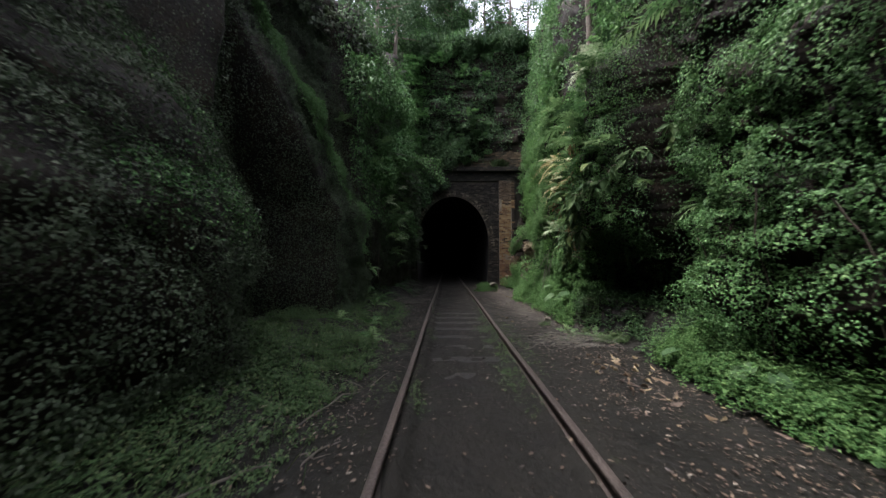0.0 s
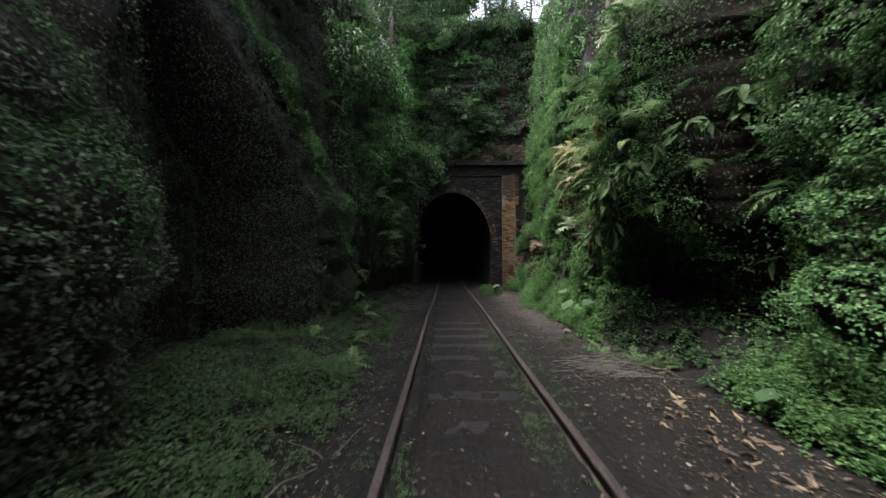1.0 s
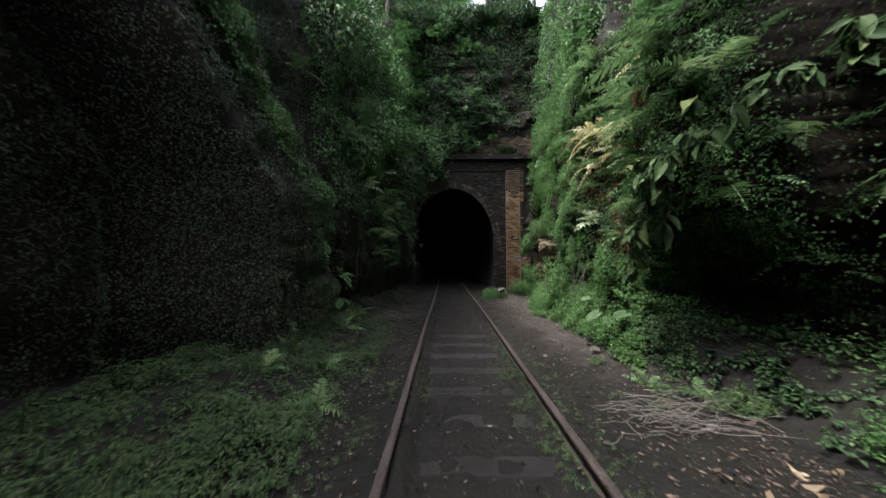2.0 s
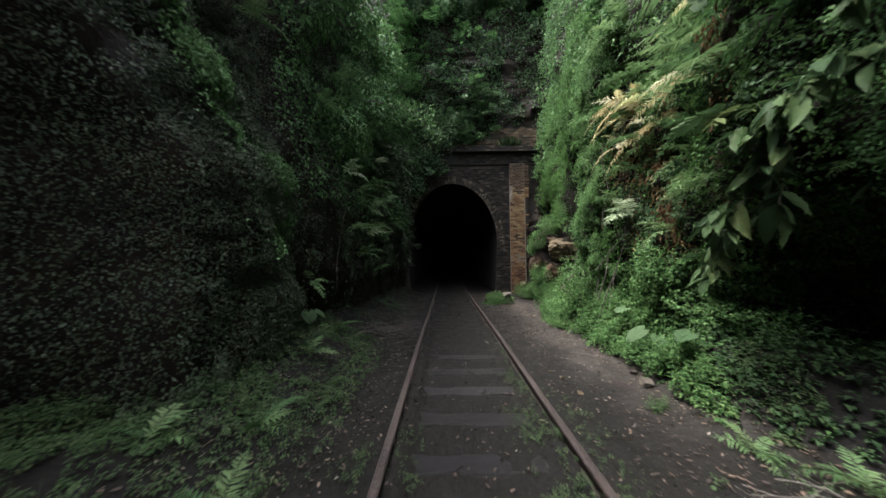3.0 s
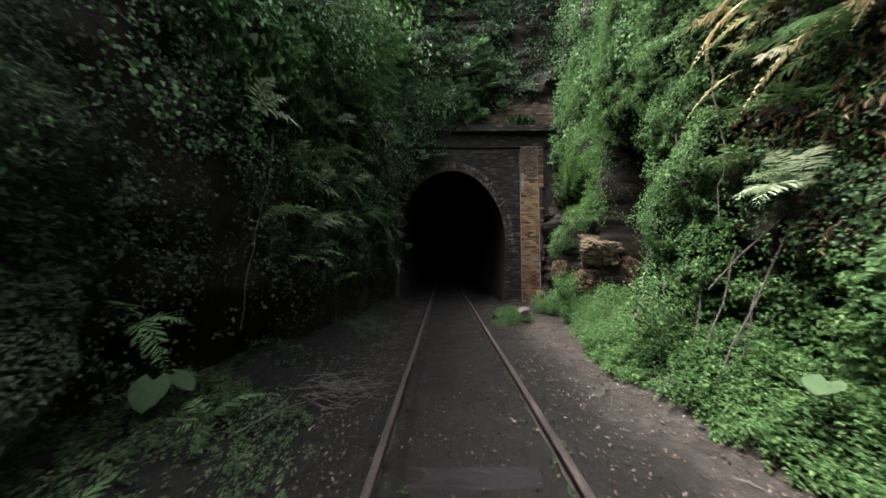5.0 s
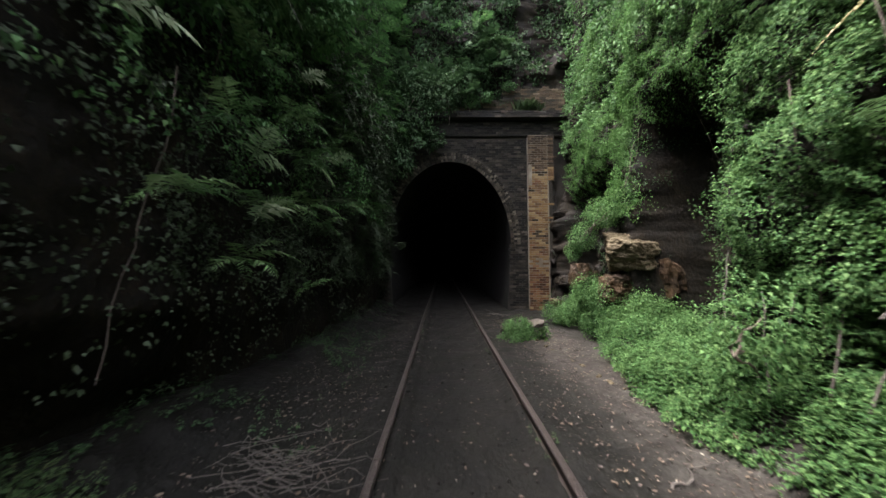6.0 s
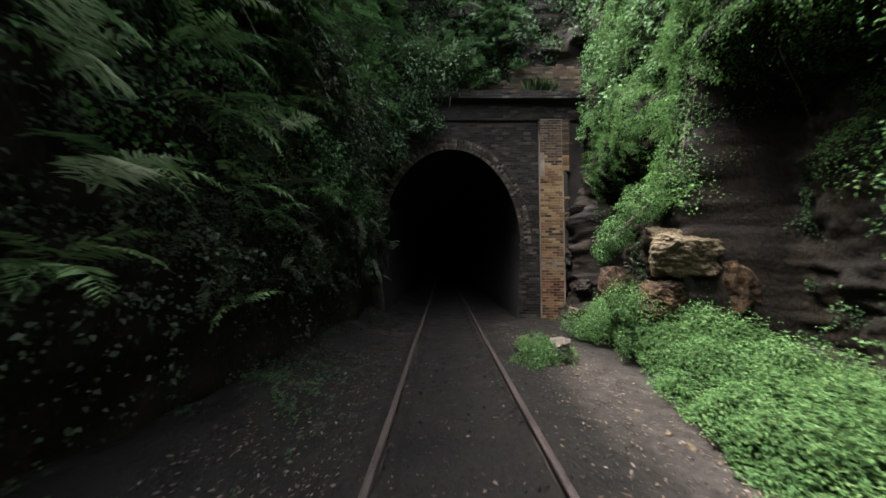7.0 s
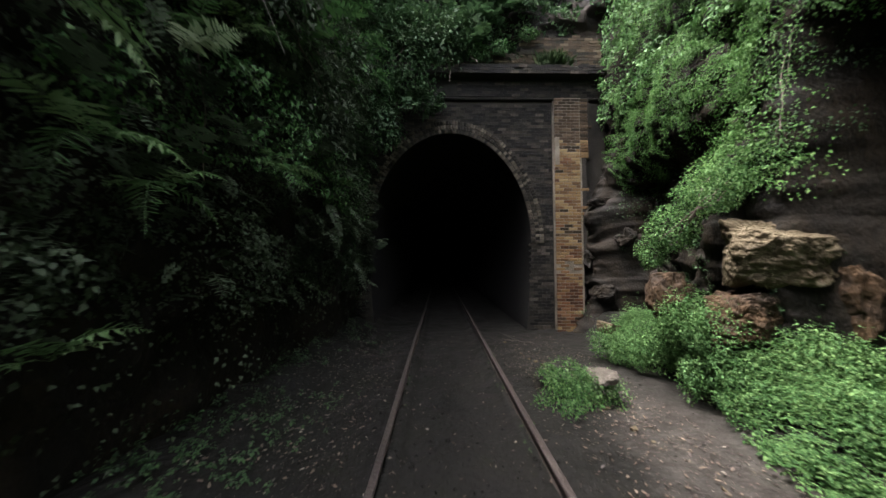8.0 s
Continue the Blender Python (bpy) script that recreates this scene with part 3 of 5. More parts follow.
creeper("creeper_on_near_right_wall", right_face, 1, 190000, -0.5, 5.4, 0.3, 5.6, 0.032, ivy_mat, "green small-leaved creeper hanging over the rock wall", keep_right, 0.34, 1, kite=True, bare=-0.55)
creeper("creeper_on_fern_wall", right_face, 1, 80000, 5.0, 9.6, 0.6, 6.8, 0.036, bright_ivy_mat, "bright green small-leaved creeper among ferns on the rock wall", keep_right, 0.28, 2, kite=True)
creeper("herbs_climbing_wall", right_face, 1, 30000, 6.6, 9.4, 0.5, 1.8, 0.046, herb_mat, "bright green herbs climbing the foot of the rock wall",
        lambda y, z: smooth(1.75, 1.35, z + 0.35 * fbm(y * 2, 0.3, 0, 2, 69)), 0.4, 14, hang=0.2, bare=-0.8, kite=True)
creeper("creeper_column", right_face, 1, 84000, 9.3, 10.5, 0.5, 8.5, 0.034, herb_mat, "bright green creeper column down the rock wall", keep_right, 0.4, 3, bare=-0.75, kite=True)
creeper("creeper_curtain_by_portal", right_face, 1, 210000, 11.0, 17.5, 1.5, 9.5, 0.035, bright_ivy_mat, "bright green creeper curtain beside the tunnel portal", keep_right, 0.34, 4, hang=0.8, kite=True)
creeper("creeper_high_on_right_wall", right_face, 1, 52000, 1.0, 18.6, 5.6, 16.2, 0.09, ivy_mat, "green creeper high on the rock wall", lambda y, z: smooth(0.3, -0.2, z - top_right(y)), 0.45, 5, kite=True)


# Darker leaf colour paints the shade of the hollow and the near wall.
creeper("dark_creeper_over_hollow", right_face, 1, 18000, 3.6, 6.6, 0.6, 7.5, 0.045, hill_leaf_mat, "creeper over a hollow of the rock wall, shade painted into its green", lambda y, z: 1 - 0.4 * smooth(5.1, 4.8, y) * smooth(5.0, 4.2, z), 0.25, 10, kite=True)
creeper("dark_creeper_on_near_wall", right_face, 1, 22000, -0.5, 4.9, 1.2, 8.5, 0.045, hill_leaf_mat, "creeper on the near rock wall, shade painted into its green",
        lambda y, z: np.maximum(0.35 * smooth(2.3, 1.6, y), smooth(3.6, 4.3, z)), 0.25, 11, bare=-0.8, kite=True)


def keep_left(y, z):
    k = np.ones_like(y)
    k = k * (1 - 0.5 * smooth(2.95, 3.3, y) * smooth(5.2, 4.8, y)) 
    k = k * (1 - 0.25 * smooth(2.8, 3.2, y) * smooth(6.8, 6.4, y) * smooth(2.8, 1.8, z))
    k = k * (1 - 0.9 * smooth(7.6, 8.2, y) * smooth(1.9, 1.1, z))
    k = k * (1 - 0.45 * smooth(7.6, 8.2, y) * smooth(11.0, 9.6, y) * smooth(4.5, 3.5, z))
    crest = 6.8 - 0.66 * np.maximum(z - 2.6, 0)
    k = k * np.where((y > 3.3) & (y < crest), 0.6 + 0.4 * np.exp(-((crest - y) / 1.3) ** 2), 1)
    return k


creeper("ivy_on_near_left_wall", left_face, -1, 105000, -0.8, 3.6, 0.1, 7.5, 0.031, shaded_ivy_mat, "ivy bulging over the rock wall, shade painted into its green", keep_left, 0.28, 6, bare=-0.75, kite=True)
creeper("ivy_on_buttress", left_face, -1, 230000, 3.5, 7.8, 0.1, 8.0, 0.029, shaded_ivy_mat, "dense ivy over a leaning rock buttress, shade painted into its green", keep_left, 0.18, 7, bare=-0.5, kite=True)
creeper("creeper_on_upper_left_wall", left_face, -1, 60000, 7.9, 17.0, 2.8, 9.5, 0.055, ivy_mat, "green creeper hanging high on the shaded rock wall", keep_left, 0.6, 13, hang=0.8, kite=True)
creeper("ivy_on_far_left_wall", left_face, -1, 110000, 7.7, 18.3, 0.2, 8.5, 0.045, shaded_ivy_mat, "ivy and creeper on the shaded rock wall, with that shade in their green", keep_left, 0.5, 8, kite=True)
creeper("ivy_high_on_left_wall", left_face, -1, 24000, 6.0, 18.5, 7.5, 13.6, 0.14, shaded_ivy_mat, "creeper at the top of the rock wall, shade painted into its colour", lambda y, z: smooth(0.3, -0.2, z - top_left(y)), 0.5, 9, kite=True)

# Skylight catching the crest, painted as a narrow band of brighter leaves.
creeper("moss_creeper_on_crest", left_face, -1, 250000, 4.0, 7.7, 1.7, 7.4, 0.036, crest_mat, "small-leaved creeper along the buttress crest, skylight painted into its green",
        lambda y, z: np.exp(-((y - (6.8 - 0.66 * np.maximum(z - 2.6, 0))) / 0.26) ** 2) * (0.15 + 0.85 * smooth(1.7, 2.6, z)), 0.26, 12, bare=-2.0)
# Lighter leaf colour paints the light on the bulge's top and far edge.
creeper("moss_creeper_on_bulge", left_face, -1, 26000, 1.2, 3.3, 1.4, 5.0, 0.034, ivy_mat, "small-leaved creeper on top of the ivy bulge, top light painted into its green",
        lambda y, z: np.exp(-((z - 2.15) / 0.3) ** 2) * smooth(1.4, 2.2, y) + 0.6 * np.exp(-((y - 2.7) / 0.25) ** 2) * smooth(2.3, 2.7, z), 0.26, 6)
creeper("creeper_clumps_in_recess", right_face, 1, 26000, 10.5, 12.4, 2.6, 5.4, 0.036, bright_ivy_mat, "green creeper clumps hanging on the dark recess rock",
        lambda y, z: np.maximum(bump2(y, z, 12.1, 3.9, 0.4, 0.7), bump2(y, z, 11.6, 4.7, 0.35, 0.6)), 0.3, 22, hang=0.8, bare=-0.1, kite=True)
creeper("sparse_plants_on_recess_rock", right_face, 1, 16000, 10.5, 13.6, 0.8, 5.0, 0.04, hill_leaf_mat, "sparse dark creeper over the recess rock", None, 0.1, 23, bare=0.22, kite=True)
creeper("sparse_plants_by_portal", right_face, 1, 12000, 14.2, 18.0, 0.4, 5.0, 0.045, hill_leaf_mat, "sparse dark creeper over damp rock ledges", None, 0.12, 24, bare=0.2, kite=True)
creeper("dark_creeper_between_ferns", right_face, 1, 16000, 6.6, 9.3, 1.5, 4.2, 0.042, hill_leaf_mat, "dark creeper clumps between the ferns on the rock wall", None, 0.22, 16, bare=0.1)
creeper("dead_fern_litter_on_wall", right_face, 1, 4500, 6.0, 9.2, 1.6, 4.6, 0.1, dead_frond_mat, "brown dead fern litter hanging on the rock wall", None, 0.15, 17, hang=1.0, width=0.28, bare=0.0)


def spray_mesh(name, P, axis, up, size, material, pairs=11, droop=0.4, long=0.26, thin=0.2):
    """Drooping compound leaves: a bent rib with pairs of leaflets, all joined."""
    a = unit(axis)
    s = unit(np.cross(a, up))
    u = np.cross(s, a)
    n, sz = len(P), size[:, None]
    V, F, base = [], [], 0
    rib = [P + sz * (a * t + np.array([0, 0, -droop * t * t])) for t in np.linspace(0, 1, 5)]
    for k in range(4):
        w0, w1 = 0.012 * (1 - 0.2 * k), 0.012 * (0.8 - 0.2 * k)
        V.append(np.stack([rib[k] - s * sz * w0, rib[k] + s * sz * w0, rib[k + 1] + s * sz * w1, rib[k + 1] - s * sz * w1], 1))
    for k in range(pairs):
        t = 0.16 + 0.82 * k / (pairs - 1)
        p = P + sz * (a * t + np.array([0, 0, -droop * t * t]))
        ln = sz * long * math.sin(math.pi * (0.16 + 0.8 * t)) ** 0.7
        for e in (-1, 1):
            d = unit(s * e * 0.9 + a * (0.5 + 0.15 * rng.normal(0, 1, (n, 1))) + [0, 0, -0.25] + 0.15 * rng.normal(0, 1, (n, 3)))
            q = unit(np.cross(d, u)) * ln * thin
            V.append(np.stack([p, p + d * ln * 0.45 + q, p + d * ln, p + d * ln * 0.45 - q], 1))
    V = np.concatenate(V, 0)
    return mesh_from(name, V.reshape(-1, 3), np.arange(len(V) * 4).reshape(-1, 4), material)


def sprays_on_wall(name, face, side, count, y0, y1, z0, z1, size, material, label, keep=None, depth=0.4, seed=0, out=0.7, pairs=11):
    P, N = on_wall(face, side, count, y0, y1, z0, z1, keep, depth, seed, -0.35)
    n = len(P)
    r = rng.normal(0, 1, (n, 3))
    return stuff(name, spray_mesh(name, P, N * out + r * 0.55 + [0, -0.25, 0.15], N * 0.5 + [0, 0, 1.0] + 0.3 * r[:, ::-1], size * rng.uniform(0.5, 1.3, n), material, pairs), label, "creeper")


sprays_on_wall("fern_sprays_on_left_wall", left_face, -1, 1100, 11.2, 17.8, 1.5, 9.0, 0.38, shaded_ivy_mat, "fern sprays hanging on the shaded rock wall, with that shade in their green", None, 0.6, 18)
sprays_on_wall("leafy_sprays_high_on_left_wall", left_face, -1, 800, 11.0, 18.0, 4.5, 12.5, 0.6, ivy_mat, "leafy green sprays high on the shaded rock wall", lambda y, z: smooth(0.2, -0.2, z - top_left(y)), 0.7, 19)
sprays_on_wall("fern_sprays_on_right_wall", right_face, 1, 500, 5.4, 10.0, 4.2, 9.0, 0.36, ivy_mat, "green fern sprays on the rock wall", None, 0.35, 20)
# These sprays also carry the hollow's shade in their leaf colour.
sprays_on_wall("dark_fern_sprays_over_hollow", right_face, 1, 150, 3.7, 7.0, 1.5, 6.0, 0.4, hill_leaf_mat, "fern sprays over a hollow, shade painted into their green", None, 0.3, 21)

# slope above the portal
cnt = 22000
hx, hz = rng.uniform(-5, 6, cnt), rng.uniform(7.6, 16.4, cnt)
ok = fbm(hx * 0.9, hz * 0.9, 3, 3, 95) + rng.uniform(-0.3, 0.3, cnt) > -0.45 + 0.45 * smooth(2.2, 3.2, hx) * smooth(14.5, 13.5, hz)
hx, hz = hx[ok], hz[ok]
P = np.stack([hx, hill_face(hx, np.minimum(hz, TOP_H)) - 0.7 * np.maximum(fbm(hx * 1.1, hz * 1.1, 0, 2, 97) + 0.4, 0) * rng.uniform(0.3, 1, len(hx)), hz], 1)
r = rng.normal(0, 1, (len(P), 3))
stuff("shrubs_above_portal", leaf_mesh("shrubs_above_portal", P, r * 0.6 + [0, -0.6, -0.3], rng.normal(0, 0.4, (len(P), 3)) + [0, -0.6, 0.8],
      rng.uniform(0.08, 0.2, len(P)), np.full((len(P), 1), 0.8), hill_leaf_mat, kite=True), "dark green shrubs and creepers over the rock above the portal", "shrubs")
cnt = 3000
hx, hz = rng.uniform(-6, 5, cnt), rng.uniform(7.8, 16.2, cnt)
ok = fbm(hx * 0.8, hz * 0.8, 3, 3, 98) + rng.uniform(-0.2, 0.2, cnt) > -0.1 + 0.7 * smooth(1.4, 2.8, hx)
hx, hz = hx[ok], hz[ok]
P = np.stack([hx, hill_face(hx, hz) - 0.2 - 0.9 * np.maximum(fbm(hx * 0.9, hz * 0.9, 0, 2, 97) + 0.3, 0) * rng.uniform(0.4, 1, len(hx)), hz], 1)
r = rng.normal(0, 1, (len(P), 3))
for low, material, label in ((True, hill_leaf_mat, "dark green leafy sprays over the portal's brow"), (False, ivy_mat, "green leafy sprays high on the rock above the portal")):
    w = (hz < 10.5) == low
    stuff("sprays_above_portal", spray_mesh("sprays_above_portal", P[w], r[w] * 0.6 + [0, -0.8, 0.2], 0.3 * r[w][:, ::-1] + [0, -0.4, 1.0], rng.uniform(0.3, 0.85, w.sum()), material, 7, 0.4, 0.34, 0.26), label, "shrubs")

# ---- foliage: ground cover ----
def carpet(name, count, x0, x1, y0, y1, tall, size, material, label, keep, category, blade=False, seed=0):
    x, y = rng.uniform(x0, x1, count), rng.uniform(y0, y1, count)
    ok = rng.uniform(0, 1, count) < keep(x, y)
    x, y = x[ok], y[ok]
    n = len(x)
    h = tall * np.clip(0.62 + 0.75 * fbm(x * 2.2, y * 2.2, seed, 2, 100 + seed) + 0.5 * vnoise(x * 5.5, y * 5.5, seed, 105), 0.12, 1.5)
    r = rng.normal(0, 1, (n, 3))
    if blade:
        P = np.stack([x, y, ground_z(x, y) - 0.01], 1)
        me = leaf_mesh(name, P, r * 0.35 + [0, 0, 1.0], r[:, ::-1] + 0.01, h * rng.uniform(0.5, 1.2, n), np.full((n, 1), 0.035), material, 0.02, 0.0)
    else:
        # each sprig carries whorls of leaves on a common stem
        tier, per = 2, 4
        k = np.arange(n * tier * per)
        who, ti = k // (tier * per), (k // per) % tier
        top = h * rng.uniform(0.4, 1.15, n) * np.where(rng.uniform(0, 1, n) < 0.05, 1.7, 1.0)
        lean = rng.normal(0, 0.25, (n, 2)) * top[:, None]
        turn = rng.uniform(0, 6.3, n)[who] + (k % per) * 6.283 / per + ti * 0.6 + rng.normal(0, 0.25, len(k))
        rise = np.where(ti == 0, 1.0, rng.uniform(0.45, 0.85, len(k)))
        d = np.stack([np.cos(turn), np.sin(turn), rng.normal(-0.1, 0.3, len(k)) + np.where(ti == 0, 0.25, -0.1)], 1)
        sz = (size * rng.uniform(0.65, 1.3, n))[who] * np.where(ti == 0, 0.75, 1.1) * rng.uniform(0.8, 1.2, len(k))
        P = np.stack([x[who] + lean[who, 0] * rise, y[who] + lean[who, 1] * rise, ground_z(x, y)[who] + top[who] * rise], 1) + d * 0.006
        me = leaf_mesh(name, P, d, np.stack([-0.3 * np.cos(turn), -0.3 * np.sin(turn), np.ones(len(k))], 1) + rng.normal(0, 0.15, (len(k), 3)), sz, rng.uniform(0.75, 1.1, (len(k), 1)), material, kite=True)
    return stuff(name, me, label, category)


def keep_bank(x, y):
    e = bank_edge(y)
    return smooth(e - 0.08, e + 0.2, x) * np.where(fbm(x * 2, y * 2, 0, 2, 115) > -0.35, 1, 0.25) * (1 - 0.985 * in_hollow(x, y))


# Shaded hollow: bright herbs drop out here for darker-coloured ones.
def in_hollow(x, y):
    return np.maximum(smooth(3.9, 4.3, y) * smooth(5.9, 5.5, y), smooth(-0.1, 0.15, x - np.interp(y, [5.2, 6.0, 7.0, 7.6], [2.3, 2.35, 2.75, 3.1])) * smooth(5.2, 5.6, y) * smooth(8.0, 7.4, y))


carpet("herbs_on_right_bank", 92000, 1.8, 4.6, -0.5, 16.5, 0.33, 0.035, herb_mat, "bright green low herbs along the foot of the rock wall", keep_bank, "ground cover", seed=1)
# Shade of the hollow painted as a darker leaf than the bank's herbs.
carpet("herbs_in_hollow", 2600, 2.0, 4.6, 3.6, 7.8, 0.26, 0.05, hill_leaf_mat, "herbs in the hollow, its shade painted into their green",
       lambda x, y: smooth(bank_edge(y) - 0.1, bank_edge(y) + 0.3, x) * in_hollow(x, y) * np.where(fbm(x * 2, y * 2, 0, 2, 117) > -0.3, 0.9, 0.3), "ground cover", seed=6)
carpet("herbs_on_left_verge", 24000, -3.2, -1.0, -0.3, 9.0, 0.17, 0.026, grass_mat, "dark green low herbs on the shaded verge",
       lambda x, y: smooth(-1.15, -1.7, x) * np.where(fbm(x * 1.6, y * 1.6, 0, 2, 121) > -0.1, 1, 0.25) * (0.35 + 0.65 * smooth(7.5, 5.0, y)), "ground cover", seed=2)
carpet("herbs_on_far_left_verge", 2200, -3.0, -1.0, 9.0, 17.5, 0.14, 0.03, hill_leaf_mat, "sparse dark herbs on the shaded verge",
       lambda x, y: smooth(-1.2, -2.0, x) * smooth(-0.1, 0.3, fbm(x * 1.5, y * 1.5, 0, 2, 127)), "ground cover", seed=3)
carpet("grass_on_left_verge", 2600, -3.0, -0.95, -0.3, 6.0, 0.24, 0.1, grass_mat, "thin green grass on the shaded verge",
       lambda x, y: smooth(-1.0, -1.6, x) * np.where(fbm(x * 1.2, y * 1.2, 0, 2, 125) > 0.0, 1, 0.15), "grass", blade=True, seed=4)
carpet("weeds_along_rails", 24000, -1.3, 1.3, 0.0, 8.0, 0.05, 0.014, grass_mat, "small weeds along the rails",
       lambda x, y: (np.exp(-((np.abs(x) - 0.6) / 0.07) ** 2) + 0.8 * np.exp(-((x + 1.0) / 0.13) ** 2)) * smooth(-0.1, 0.3, fbm(x * 1.5, y * 1.1, 0, 3, 131)) + 0.9 * np.exp(-((x - 0.55) / 0.13) ** 2) * smooth(2.8, 3.4, y) * smooth(7.0, 6.0, y) * smooth(-0.3, 0.1, fbm(x * 4, y * 4, 0, 2, 132)) + 0.25 * np.exp(-((x - 0.95) / 0.14) ** 2) * smooth(3, 4, y) * smooth(7, 6, y), "weeds", seed=5)
carpet("weeds_along_rails", 2600, -0.95, 0.98, 7.0, 16.0, 0.06, 0.02, grass_mat, "small patchy weeds growing against the rusty rails",
       lambda x, y: np.exp(-((np.abs(x - 0.02) - 0.72) / 0.1) ** 2) * smooth(0.05, 0.35, fbm(x * 2.5, y * 1.6, 0, 3, 143)) * (np.abs(np.abs(x) - 0.75) > 0.04) * (0.4 + 0.6 * (x > 0)), "weeds", seed=9)
carpet("weeds_by_brushwood", 2600, 1.3, 2.9, 4.7, 6.4, 0.14, 0.03, grass_mat, "patchy yellowish green weeds beside the track",
       lambda x, y: smooth(-0.05, 0.35, fbm(x * 2.2, y * 2.2, 0, 3, 141)) * smooth(1.35, 1.7, x), "weeds", seed=7)
cnt = 60000
lx, ly = rng.uniform(-2.2, 2.6, cnt), rng.uniform(0.2, 17.5, cnt)
wt = 0.12 + 0.1 * (np.abs(lx) > 0.9) + 0.75 * smooth(-0.2, 0.4, fbm(lx * 1.4, ly * 1.4, 0, 2, 135)) * smooth(0.95, 1.4, lx) * smooth(6.5, 4.5, ly) + 0.5 * np.exp(-((lx - bank_edge(ly)) / 0.2) ** 2) + 0.2 * smooth(0.9, 1.2, lx) * smooth(7, 9, ly) + 0.3 * smooth(-0.9, -1.2, lx) + 0.8 * np.exp(-((lx - 2.0) / 0.35) ** 2 - ((ly - 13.2) / 0.6) ** 2) + 0.7 * np.exp(-((lx - 1.9) / 0.45) ** 2 - ((ly - 3.4) / 1.2) ** 2)
ok = rng.uniform(0, 1, cnt) < wt
lx, ly = lx[ok], ly[ok]
r = rng.normal(0, 1, (len(lx), 3))
P = np.stack([lx, ly, ground_z(lx, ly) + rng.uniform(0.008, 0.03, len(lx))], 1)
stuff("fallen_leaves", leaf_mesh("fallen_leaves", P, r * [1, 1, 0.15], r[:, ::-1] * 0.25 + [0, 0, 1], 0.01 + 0.045 * rng.uniform(0, 1, len(lx)) ** 3.2, np.full((len(lx), 1), 0.6), litter_mat, 0.12, -0.1),
      "brown and pale fallen leaves on the damp earth", "leaf litter")

# loose clods and chips on the trodden earth
cnt = 6500
cx, cy = rng.uniform(-2.2, 2.9, cnt), rng.uniform(4.0, 16.5, cnt)
ok = (cx < bank_edge(cy) + 0.1) & (fbm(cx * 1.8, cy * 1.8, 0, 3, 151) + rng.uniform(-0.3, 0.3, cnt) + 0.4 * np.exp(-((np.abs(cx) - 0.68) / 0.08) ** 2) > 0) & (np.abs(np.abs(cx) - 0.75) > 0.04)
cx, cy = cx[ok], cy[ok]
octa = np.array([(1, 0, 0), (0, 1, 0), (-1, 0, 0), (0, -1, 0), (0, 0, 0.7), (0, 0, -0.5)], float)
tri = np.array([(0, 1, 4), (1, 2, 4), (2, 3, 4), (3, 0, 4), (1, 0, 5), (2, 1, 5), (3, 2, 5), (0, 3, 5)])
rad = 0.008 + 0.03 * rng.uniform(0, 1, len(cx)) ** 3
V = np.stack([cx, cy, ground_z(cx, cy)], 1)[:, None] + octa[None] * rad[:, None, None] * rng.uniform(0.5, 1.3, (len(cx), 6, 3))
stuff("soil_clods", mesh_from("soil_clods", V.reshape(-1, 3), (np.arange(len(cx))[:, None, None] * 6 + tri[None]).reshape(-1, 3), soil_mat, True), "small dark clods and chips on the trodden earth", "soil")

# ---- the track ----
def rail_profile():
    half = [(0.0, 0.0), (0.052, 0.0), (0.052, 0.012), (0.012, 0.028), (0.009, 0.09), (0.03, 0.103), (0.034, 0.112), (0.033, 0.132), (0.024, 0.14), (0.0, 0.142)]
    return half + [(-x, z) for x, z in reversed(half[1:-1])]


def make_rail(x0):
    prof = rail_profile()
    ys = np.arange(-6, 45, 0.5)
    V = np.array([[(x0 + px + 0.006 * math.sin(y * 0.7 + x0), y, 0.03 + pz + 0.004 * math.sin(y * 0.9)) for px, pz in prof] for y in ys])
    k = len(prof)
    i = (np.arange(len(ys) - 1)[:, None] * k + np.arange(k)[None, :]).ravel()
    j = (np.arange(len(ys) - 1)[:, None] * k + (np.arange(k)[None, :] + 1) % k).ravel()
    me = mesh_from("rail", V.reshape(-1, 3), np.stack([i, i + k, j + k, j], 1), rail_mat, True)
    return tagged(new("rail", me), "rusty brown steel rail on timber sleepers", "rail", "rails of the track")


for x0 in (-0.75, 0.75):
    make_rail(x0)

bm = box_bm(2.4, 0.24, 0.13, 0.012, 1, (0, 0, -0.065))
bmesh.ops.subdivide_edges(bm, edges=[e for e in bm.edges if e.calc_length() > 1.5], cuts=14)
for v in bm.verts:
    v.co.y += 0.012 * math.sin(v.co.x * 7.3) * (1 if v.co.y > 0 else -0.7)
    v.co.z += 0.006 * math.sin(v.co.x * 11 + v.co.y * 20)
sleeper = new("sleeper", bpy.data.meshes.new("sleeper"))
bm.to_mesh(sleeper.data)
bm.free()
sleeper.data.materials.append(sleeper_mat)
tagged(sleeper, "weathered grey timber sleeper sunk in the earth", "sleeper", "sleepers of the track")
for sx in (-0.75, 0.75):
    for dx in (-0.085, 0.085):
        spike = part("rail_spike", box_bm(0.035, 0.05, 0.04, 0.008, 1, (0, 0, 0.012)), rail_mat, sleeper, "rusty spike")
        spike.location = (sx + dx, 0.03 if dx > 0 else -0.03, 0)
SPACING = 0.66
spots = [(k, 0.5 * SPACING + k * SPACING) for k in range(-4, 30)]
